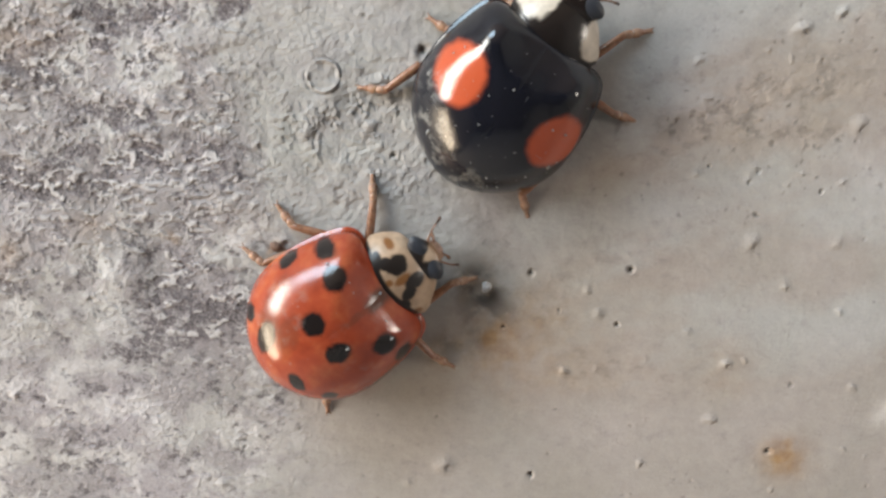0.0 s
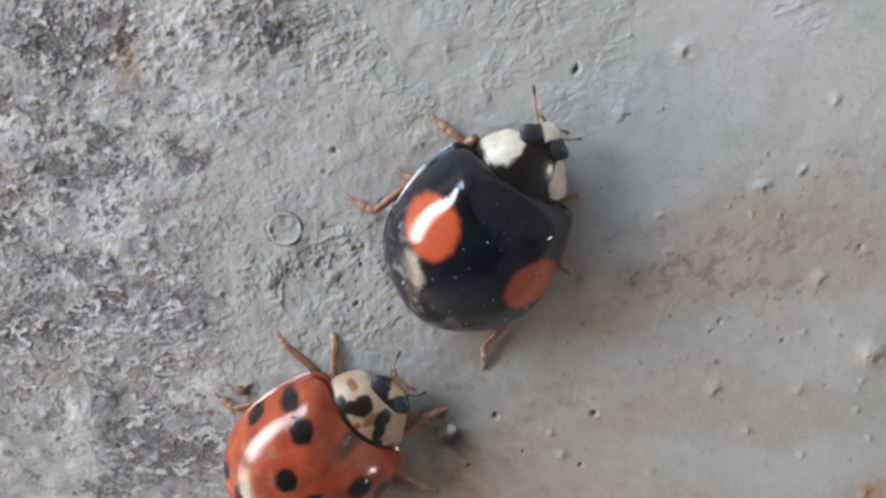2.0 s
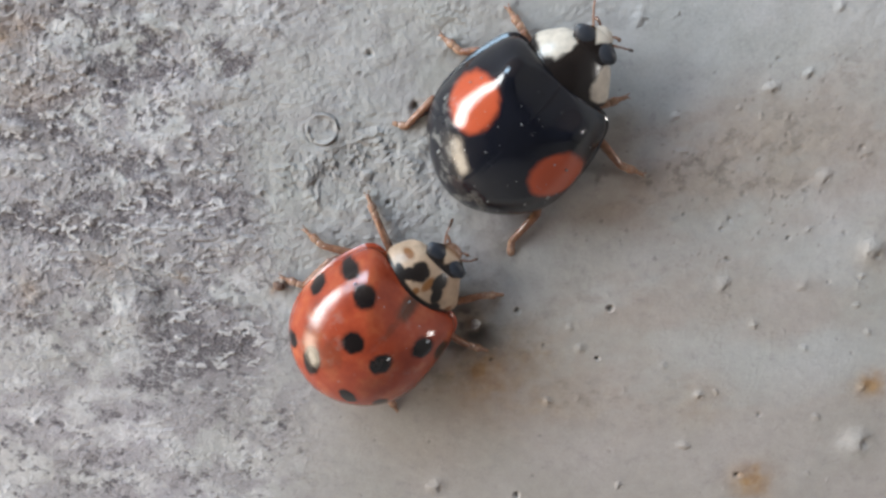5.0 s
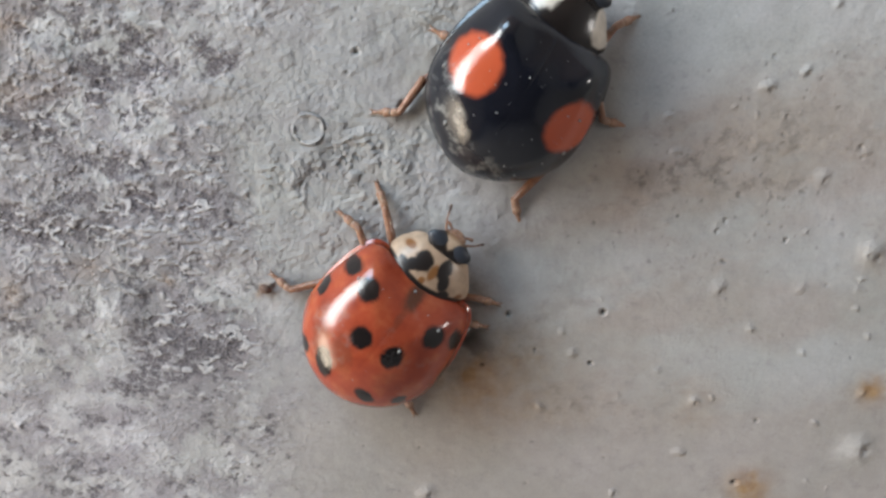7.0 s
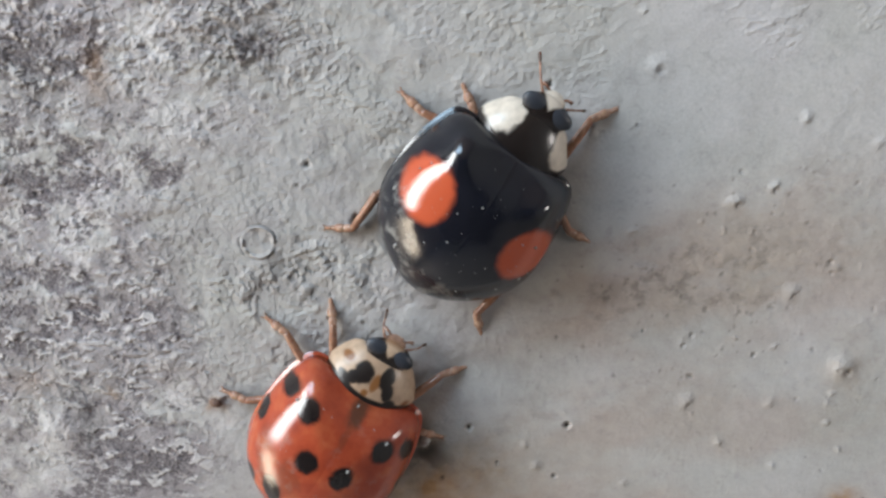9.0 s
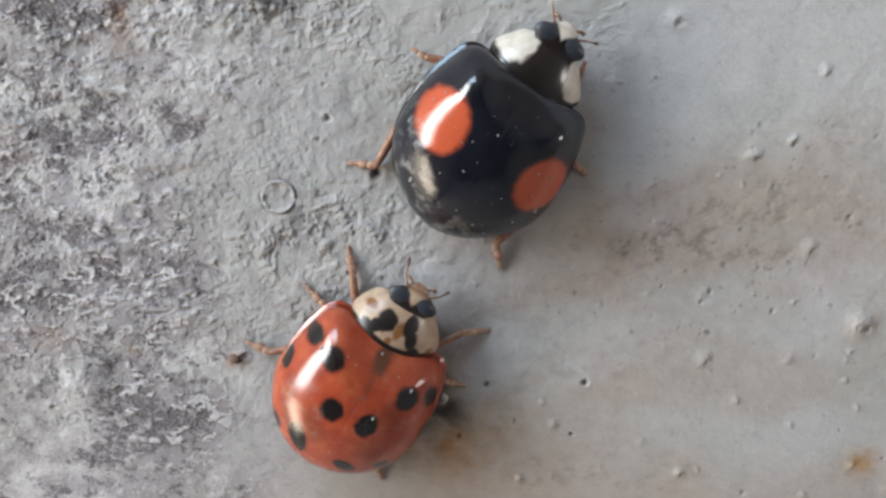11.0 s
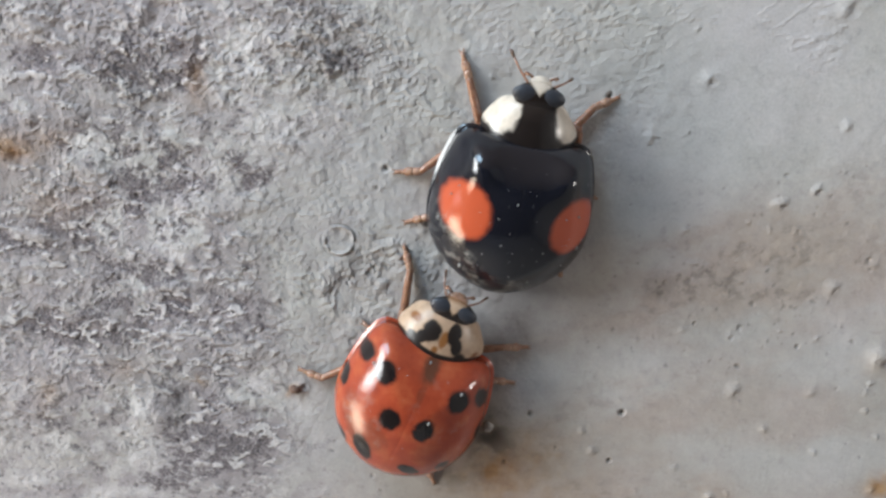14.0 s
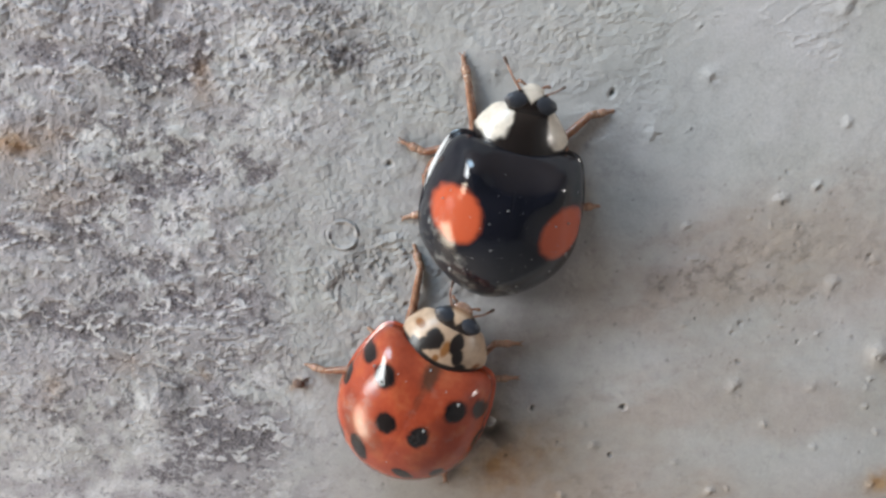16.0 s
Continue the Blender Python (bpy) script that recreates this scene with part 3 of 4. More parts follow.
BROWN_STONE[1].links.new(_grit, BROWN_STONE[2].inputs["Base Color"])
grain("sand_grain", "pale grey sand grain where the slab is darkened for grime and shade", 0.56, -7.46, (0.21, 0.17, 0.15), PALE_STONE[0], 3)
grain("rust_crumb", "dark rust-brown crumb lying on the lichen crust", -7.1, -6.0, (0.24, 0.20, 0.15), BROWN_STONE[0], 8)


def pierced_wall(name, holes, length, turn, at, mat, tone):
    """An unseen wall 0.55 m high, added for bounce light, with rectangular openings (from, to, bottom, top), metres
    along it.
    """
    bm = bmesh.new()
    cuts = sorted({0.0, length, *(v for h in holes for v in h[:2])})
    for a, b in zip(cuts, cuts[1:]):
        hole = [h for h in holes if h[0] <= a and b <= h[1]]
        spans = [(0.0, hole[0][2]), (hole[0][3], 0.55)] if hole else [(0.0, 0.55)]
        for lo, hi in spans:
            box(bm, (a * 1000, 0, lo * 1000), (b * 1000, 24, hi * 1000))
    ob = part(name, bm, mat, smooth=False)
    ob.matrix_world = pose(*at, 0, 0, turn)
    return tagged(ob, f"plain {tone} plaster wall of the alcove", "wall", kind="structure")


# unseen walls, added to bounce light and to be mirrored in the shells
pierced_wall("wall_north", [(0.01, 0.22, 0.094, 0.214)], 0.60, 0, (-0.30, 0.30, -0.004), BOUNCE_WALL, "warm")
pierced_wall("wall_south", [], 0.60, 180, (0.30, -0.30, -0.004), GREY_BOUNCE_WALL, "grey")
pierced_wall("wall_east", [(0.2275, 0.2725, 0.0865, 0.1315)], 0.60, -90, (0.30, 0.30, -0.004), GREY_BOUNCE_WALL, "grey")
pierced_wall("wall_west", [(0.06, 0.26, 0.049, 0.159), (0.33, 0.56, 0.084, 0.194)], 0.60, 90, (-0.30, -0.30, -0.004), BOUNCE_WALL, "warm")
# unseen dark lid, added so that the shells mirror darkness from above
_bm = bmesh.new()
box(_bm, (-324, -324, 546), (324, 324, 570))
tagged(part("ceiling", _bm, DARK_LID, smooth=False), "unseen dark slab overhead, added to keep shell reflections dark", "ceiling", kind="structure")

# ---------------------------------------------------------------- beetles


def set_value(ob, name, values):
    a = ob.data.attributes.new(name, "FLOAT", "POINT")
    a.data.foreach_set("value", np.asarray(values, dtype=np.float32))


def rim_radius(s, phi):
    """Outline of the two wing cases together, seen from above; 90 degrees is ahead."""
    c, v = abs(math.cos(phi)), math.sin(phi)
    b = s["ahead"] if v > 0 else s["behind"]
    n = 2.1 + (1.4 * v if v > 0 else s["taper"] * v)
    r = 1 / ((c / s["half"]) ** n + (abs(v) / b) ** n) ** (1 / n)
    corner = 1 + 0.065 * math.exp(-((math.degrees(phi) - 51) / 11) ** 2)
    return r * corner * (1 - s["dip"] * math.exp(-((math.degrees(phi) - 90) / 33) ** 2))


def dome(s, rho, phi):
    """Height of the wing cases; towards the neck plate they slope down gently and end high."""
    ahead = 0.9 * math.exp(-((math.degrees(phi) - 90) / 35) ** 2)
    steep = s["rim"] + (s["top"] - s["rim"]) * math.sqrt(max(0.0, 1 - rho * rho))
    return steep * (1 - ahead) + (s["top"] - (s["top"] - s["front"]) * rho ** 2.3) * ahead


def shell_height(s, x, y):
    phi = math.atan2(y, abs(x))
    return dome(s, math.hypot(x, y) / rim_radius(s, phi), phi)


def patch(x, y, cx, cy, a, b, turn, soft, wobble, seed):
    """How far each point lies in an oval mark with an uneven edge, 0 to 1."""
    c, v = math.cos(radians(turn)), math.sin(radians(turn))
    u, w = ((x - cx) * c + (y - cy) * v) / a, (-(x - cx) * v + (y - cy) * c) / b
    d = np.hypot(u, w) + wobble * (clouds(x + 40, y + 40, 0.22, seed, 3) - 0.5)
    return 1 - smooth_step(1 - soft, 1 + soft, d)


def wing_case(s, side, mat, parent, spots, smears, dust):
    """One domed wing case with a narrow turned-out margin, a lip and an underside."""
    bm = bmesh.new()
    n_phi, n_rho = 72, 46
    rows, plan = [], []
    for j in range(n_phi + 1):
        phi = radians(-90 + 180 * j / n_phi)
        big = rim_radius(s, phi)
        line = []
        prof = [(math.sin(0.5 * math.pi * i / n_rho), None) for i in range(1, n_rho + 1)]
        # a gutter, the turned-out margin, its lip and the underside
        shoulder = math.exp(-((math.degrees(phi) - 34) / 30) ** 2)
        shoulder *= s["flange"]
        r0, wide = s["rim"], 0.085 * shoulder
        tuck = 1 - 0.075 * shoulder
        prof = [(q * tuck, None) for q, _ in prof]
        prof.append((tuck + 0.003, r0 - 0.01))
        for f in (0.0, 0.05, 0.25, 0.5, 0.75, 0.95, 1.0):
            prof.append((1.002 - wide + f * (wide + 0.008), r0 - 0.02 + 0.06 * shoulder - (0.035 + 0.165 * shoulder) * (0.8 * f + 0.2 * f * f)))
        prof += [(1.009, r0 - 0.10 - 0.14 * shoulder), (1.0, r0 - 0.15 - 0.1 * shoulder), (0.88, r0 - 0.06)]
        for rho, z in prof:
            x, y = side * rho * big * math.cos(phi), rho * big * math.sin(phi)
            if z is None:
                z = dome(s, min(1.0, rho / tuck), phi) - 0.008 * math.exp(-(x / 0.04) ** 2)
                # shoulder swelling beside the neck plate, hollow behind it
                z += s["hump"] * math.exp(-((abs(x) - 1.62) / 0.58) ** 2 - ((y - 1.72) / 0.72) ** 2)
                z -= 0.4 * s["hump"] * math.exp(-(x / 0.9) ** 2 - ((y - 2.3) / 0.75) ** 2)
            line.append(bm.verts.new((x, y, z)))
            plan.append((x, y))
        rows.append(line)
    hub = bm.verts.new((0, 0, s["top"] - 0.008))
    plan.append((0, 0))
    for a, b in zip(rows, rows[1:]):
        quad = (hub, a[0], b[0]) if side > 0 else (hub, b[0], a[0])
        bm.faces.new(quad)
        for i in range(len(a) - 1):
            f = (a[i], a[i + 1], b[i + 1], b[i])
            bm.faces.new(f if side > 0 else f[::-1])
    ob = part("wing_case", bm, mat, parent)
    x, y = np.array(plan).T
    spot, smear, grit = 0 * x, 0 * x, 0 * x
    for k, (cx, cy, a, b, turn) in enumerate(spots):
        spot = np.maximum(spot, patch(x, y, cx, cy, a, b, turn, 0.15, s["ragged"], 300 + k))
    for k, (cx, cy, a, b, turn, amount) in enumerate(smears):
        smear = np.maximum(smear, amount * patch(x, y, cx, cy, a, b, turn, 0.45, 0.8, 340 + k))
    for cx, cy, a, b, turn, amount in dust:
        grit = np.maximum(grit, amount * patch(x, y, cx, cy, a, b, turn, 0.5, 0.6, 380))
    set_value(ob, "spot", spot)
    set_value(ob, "smear", smear)
    set_value(ob, "dust", grit)
    return ob


def neck_plate(s, mat, parent, marks, stains, inverse=False):
    """The arched plate between the wing cases and the head."""
    bm = bmesh.new()
    nu, nv = 96, 54
    grid, uv, seam = [], [], []
    z0 = s["plate"]
    for j in range(nv + 1):
        v = j / nv
        line = []
        for i in range(nu + 1):
            u = -1 + 2 * i / nu
            half = s["neck"] * (1 - 0.28 * v ** 1.8) * (1 - 0.10 * (1 - v) ** 4)
            y = (2.26 + 0.52 * abs(u) ** 2.2) * (1 - v) + (4.02 + 0.20 * abs(u) ** 2 - 0.52 * abs(u) ** 5) * v
            edge = max(abs(u) ** 7, abs(2 * v - 1) ** 10)
            z = z0 - 0.85 * abs(u) ** 2.3 - 0.10 * v - 0.42 * v ** 2.4 - 0.16 * edge
            line.append(bm.verts.new((half * u, y, z)))
            uv.append((u, v))
            seam.append(math.hypot(half * u, y) / rim_radius(s, math.atan2(y, abs(half * u))))
        grid.append(line)
    for a, b in zip(grid, grid[1:]):
        for i in range(nu):
            bm.faces.new((a[i], a[i + 1], b[i + 1], b[i]))
    # turned-down border
    loop = grid[0] + [r[-1] for r in grid[1:]] + grid[-1][-2::-1] + [r[0] for r in grid[-2:0:-1]]
    low = []
    for v in loop:
        c = Vector((v.co.x * 0.93, 3.1 + (v.co.y - 3.1) * 0.93, v.co.z - 0.16))
        low.append(bm.verts.new(c))
        uv.append(uv[0])
        seam.append(0)
    for i in range(len(loop)):
        k = (i + 1) % len(loop)
        bm.faces.new((loop[i], low[i], low[k], loop[k]))
    ob = part("neck_plate", bm, mat, parent)
    u, v = np.array(uv).T
    mark, stain = 0 * u, 0 * u
    for k, (cu, cv, a, b, turn) in enumerate(marks):
        mark = np.maximum(mark, patch(1.6 * u, 1.5 * v, 1.6 * cu, 1.5 * cv, a, b, turn, 0.14, 0.35, 420 + k))
    for k, (cu, cv, a, b, turn) in enumerate(stains):
        stain = np.maximum(stain, patch(1.6 * u, 1.5 * v, 1.6 * cu, 1.5 * cv, a, b, turn, 0.4, 0.5, 460 + k))
    if inverse:
        mark = 1 - mark
    # dark seam against the wing cases
    mark = np.maximum(mark, smooth_step(1.055, 1.03, np.array(seam)))
    set_value(ob, "mark", mark)
    if not inverse:
        stain = np.maximum(stain, 0.22 * smooth_step(0.62, 0.35, np.abs(u)))
    set_value(ob, "stain", stain)
    return ob


def build_head(s, mat, parent, cream):
    """Head with its eyes, mouth, feelers and palps."""
    z = s["plate"] - 0.66
    bm = bmesh.new()
    blob(bm, (0, 4.16, z), (0.84, 0.50, 0.27), 48, 24)
    head = part("head", bm, mat, parent)
    co = np.empty(len(head.data.vertices) * 3)
    head.data.vertices.foreach_get("co", co)
    x, y, _ = co.reshape(-1, 3).T / MM
    # a light wedge between the eyes, wide ahead
    light = smooth_step(-0.06, 0.06, cream[0] + cream[1] * (y - 4.3) - np.abs(x) + 0.12 * (clouds(x + 40, y + 40, 0.2, 501, 3) - 0.5))
    set_value(head, "mark", 1 - light)
    set_value(head, "stain", cream[2] * smooth_step(4.45, 4.62, y))
    for side in (-1, 1):
        bm = bmesh.new()
        blob(bm, (side * 0.45, 4.23, z + 0.10), (0.47, 0.29, 0.20), 24, 16, side * -6)
        part("eye", bm, EYE, head)
    bm = bmesh.new()
    blob(bm, (0, 4.64, z - 0.12), (0.40, 0.16, 0.14), 20, 12)
    blob(bm, (0, 4.74, z - 0.18), (0.28, 0.12, 0.10), 16, 10)
    part("mouth", bm, mat if cream[2] < 0.2 else PALE_HORN, head)
    for side in (-1, 1):
        bm = bmesh.new()
        tip = s["feelers"][0] if side < 0 else s["feelers"][1]
        root = (side * 0.36, 4.50, z - 0.02)
        mid = ((root[0] + tip[0]) / 2 + side * 0.10, (root[1] + tip[1]) / 2 + 0.06, (root[2] + tip[2]) / 2 + 0.08)
        tube(bm, *curve_points([root, mid, tip], [0.05, 0.030, 0.034], 7), 8)
        part("feeler", bm, AMBER, head)
        bm = bmesh.new()
        d = (Vector(tip) - Vector(mid)).normalized()
        t = Vector(tip)
        tube(bm, [t - d * 0.05, t + d * 0.06, t + d * 0.16, t + d * 0.25, t + d * 0.29], [0.034, 0.05, 0.062, 0.05, 0.015], 8)
        part("club", bm, DARK_HORN, head, "dark feeler club")
        bm = bmesh.new()
        tube(bm, *curve_points([(side * 0.22, 4.70, z - 0.18), (side * 0.40, 4.82, z - 0.16), (side * 0.55, 4.84, z - 0.28)], [0.045, 0.045, 0.07], 5), 8)
        part("palp", bm, AMBER, head)
    return head


def build_leg(parent, sturdy, bend):
    """A shin that stands on its ankle, with the thigh and the jointed foot on it."""
    bm = bmesh.new()
    tube(bm, *curve_points([(-0.02, 0, -0.01), (0.5, 0, 0.06), (1.15, 0, 0.08), (1.5, 0, 0.05)], [0.125, 0.148, 0.162, 0.168], 5), 12)
    thigh = bmesh.new()
    tube(thigh, *curve_points([(1.42, 0, 0.06), (1.75, 0.25 * bend, 0.02), (2.1, 0.65 * bend, 0.10), (2.35, 0.95 * bend, 0.25)], [0.14, 0.20 * sturdy, 0.22 * sturdy, 0.18], 5), 12)
    # spurs at the ankle
    tube(bm, [(0.02, 0.06, 0), (-0.07, 0.11, -0.07)], [0.025, 0.008], 6)
    tube(bm, [(0.02, -0.06, 0), (-0.07, -0.11, -0.07)], [0.025, 0.008], 6)
    leg = part("leg", bm, AMBER, parent)
    part("thigh", thigh, AMBER, leg)
    bm = bmesh.new()
    for a, b, r in ((-0.04, 0.34, 0.125), (0.27, 0.60, 0.140), (0.57, 0.74, 0.082), (0.70, 0.95, 0.070)):
        tube(bm, [(a, 0, -0.24 * a), (a + 0.25 * (b - a), 0, -0.24 * (a + 0.25 * (b - a)) + 0.012), (a + 0.7 * (b - a), 0, -0.24 * (a + 0.7 * (b - a)) + 0.008), (b, 0, -0.24 * b)],
             [0.78 * r, 0.95 * r, r, 0.72 * r], 10, 1.15)
    for side in (-1, 1):
        tube(bm, *curve_points([(0.92, side * 0.02, -0.22), (1.02, side * 0.08, -0.22), (1.08, side * 0.10, -0.27)], [0.028, 0.022, 0.006], 3), 6)
    foot = part("foot", bm, PALE_HORN, leg)
    return leg, foot


def build_beetle(name, label, s, shell, plate, spots, smears, dust, marks, stains, inverse, cream):
    root = tagged(new(name), label, "beetle", "beetles on the slab")
    for side in (-1, 1):
        wing_case(s, side, shell, root, [q for q in spots if q[0] * side > -0.3], [q for q in smears if q[0] * side > -0.5], dust)
    bm = bmesh.new()
    blob(bm, (0, -0.25, 0.62), (2.35, 2.55, 0.36), 32, 12)
    blob(bm, (0, 2.3, 0.85), (1.25, 1.1, 0.42), 24, 12)
    part("underside", bm, DARK_HORN, root)
    neck_plate(s, plate, root, marks, stains, inverse)
    build_head(s, plate, root, cream)
    legs = {}
    for key in ("L1", "L2", "L3", "R1", "R2", "R3"):
        legs[key] = build_leg(root, 1.15 if key[1] == "3" else 1.0, {"L3": -1, "R3": 1}.get(key, 0))
    return root, legs


def build_specks(s, parent, seed, count, spread, fixed=()):
    """Dust grains that stick to the wing cases, and grains at set places."""
    rng = random.Random(seed)
    bm = bmesh.new()
    for _ in range(count):
        for _try in range(20):
            x, y = rng.uniform(-2.6, 2.6), rng.uniform(-2.8, 2.2)
            if math.hypot(x, y) < 0.88 * rim_radius(s, math.atan2(y, abs(x))):
                break
        r = (0.012 + 0.040 * rng.random() ** 3) * spread
        bmesh.ops.create_icosphere(bm, subdivisions=1, radius=r, matrix=Matrix.Translation((x, y, shell_height(s, x, y) - 0.2 * r)) @ Matrix.Diagonal((rng.uniform(0.6, 1.6), rng.uniform(0.6, 1.4), 0.6, 1)))
    # grains at set places; those on the red shell stand in for glints
    for x, y, r in fixed:
        bmesh.ops.create_icosphere(bm, subdivisions=2, radius=r, matrix=Matrix.Translation((x, y, shell_height(s, x, y) + 0.02)) @ Matrix.Diagonal((0.8, 1.3, 0.5, 1)))
    ob = part("dust_glint_grains", bm, SPECK, parent, "pale dust grains; on the red shell some stand for glints")
    ob["kind"] = "stuff"
    return ob


BLACK_FORM = {"half": 2.95, "hump": 0.24, "ragged": 0.14, "taper": 0.32, "behind": 3.08, "ahead": 3.05, "dip": 0.17, "top": 2.95, "rim": 0.5, "plate": 1.80, "neck": 1.80, "flange": 0.5, "front": 2.05, "feelers": ((-1.05, 5.30, 0.9), (1.05, 4.85, 0.5))}
RED_FORM = {"half": 2.9, "hump": 0.02, "ragged": 0.30, "taper": 0.12, "behind": 3.0, "ahead": 3.0, "dip": 0.16, "top": 2.8, "rim": 0.45, "plate": 1.74, "neck": 1.80, "flange": 0.45, "front": 1.75, "feelers": ((-0.75, 5.2, 0.9), (0.95, 4.85, 0.5))}

black_beetle, black_legs = build_beetle(
    "black_beetle", "glossy black lady beetle with two orange-red spots on grey concrete", BLACK_FORM, BLACK_SHELL, DARK_PLATE,
    spots=[(-1.76, 0.22, 0.82, 0.98, 28), (1.97, 0.27, 0.76, 0.98, -24)], smears=[],
    dust=[(-1.9, -1.9, 1.3, 0.8, -40, 0.85), (-0.5, -2.6, 1.8, 0.5, 0, 0.8), (-2.5, -0.6, 0.4, 0.9, 0, 0.5)],
    marks=[(-0.70, 0.64, 0.56, 0.66, -20), (0.76, 0.62, 0.44, 0.64, 20)], stains=[], inverse=True, cream=(0.05, 1.0, 0.1))
build_specks(BLACK_FORM, black_beetle, 3, 70, 0.8, ((-2.55, -0.4, 0.07), (2.35, -0.55, 0.06), (-1.5, -1.9, 0.08)))

red_beetle, red_legs = build_beetle(
    "red_beetle", "orange-red lady beetle, black spots, cream neck plate, on grey concrete", RED_FORM, RED_SHELL, SPOTTED_PLATE,
    spots=[(-1.42, 1.45, 0.42, 0.44, 0), (1.42, 1.45, 0.38, 0.42, 0), (-0.66, 0.03, 0.42, 0.40, 0), (0.65, 0.10, 0.38, 0.45, 0), (-2.32, 1.62, 0.28, 0.40, -30), (2.22, 1.66, 0.24, 0.40, 30),
           (-2.72, 0.3, 0.17, 0.36, 0), (2.75, 0.3, 0.15, 0.34, 0), (-1.10, -1.70, 0.32, 0.62, 38), (0.8, -1.85, 0.42, 0.26, -15), (-2.0, -1.85, 0.2, 0.34, 40), (1.95, -1.3, 0.22, 0.3, -30)],
    smears=[(0.03, 2.15, 0.30, 0.55, 0, 1.0), (0.05, 1.3, 0.14, 0.7, 0, 0.45), (-0.85, -1.0, 0.5, 0.7, 20, 0.45), (-1.65, -1.1, 0.35, 0.8, 30, 0.5), (-2.1, -0.4, 0.3, 0.6, 10, 0.25), (1.2, -0.9, 0.5, 0.5, 0, 0.2)],
    dust=[(0, -2.7, 1.8, 0.4, 0, 0.3), (-1.5, -0.7, 0.9, 1.2, 25, 0.32), (0.4, 0.9, 0.5, 1.0, 0, 0.2), (1.6, -0.2, 0.6, 0.9, -20, 0.22)],
    marks=[(-0.27, 0.57, 0.34, 0.34, 0), (-0.55, 0.22, 0.27, 0.22, 0), (-0.42, 0.38, 0.20, 0.20, 0), (0.24, 0.68, 0.27, 0.34, 0), (0.36, 0.43, 0.21, 0.30, 20), (0.50, 0.16, 0.24, 0.24, 20)],
    stains=[(-0.06, 0.26, 0.12, 0.12, 0), (0.82, 0.22, 0.12, 0.14, 0), (-0.74, 0.62, 0.20, 0.14, 0), (0.05, 0.5, 0.16, 0.3, 0)], inverse=False, cream=(0.16, 0.8, 0.7))
# the four set grains imitate small highlights
build_specks(RED_FORM, red_beetle, 19, 22, 0.6, ((1.40, 1.76, 0.06), (0.70, 0.44, 0.06), (-1.95, 1.5, 0.05), (-0.05, 2.3, 0.05)))


def stride(pair, rows):
    """Keys a leg by its ankle's place and heading, and its foot's turn."""
    leg, foot = pair
    walk(leg, [(t, P(x, y, z, 0, 0, yaw)) for t, x, y, z, yaw, _ in rows])
    walk(foot, [(t, P(0, 0, 0, 0, 0, turn)) for t, _, _, _, _, turn in rows])


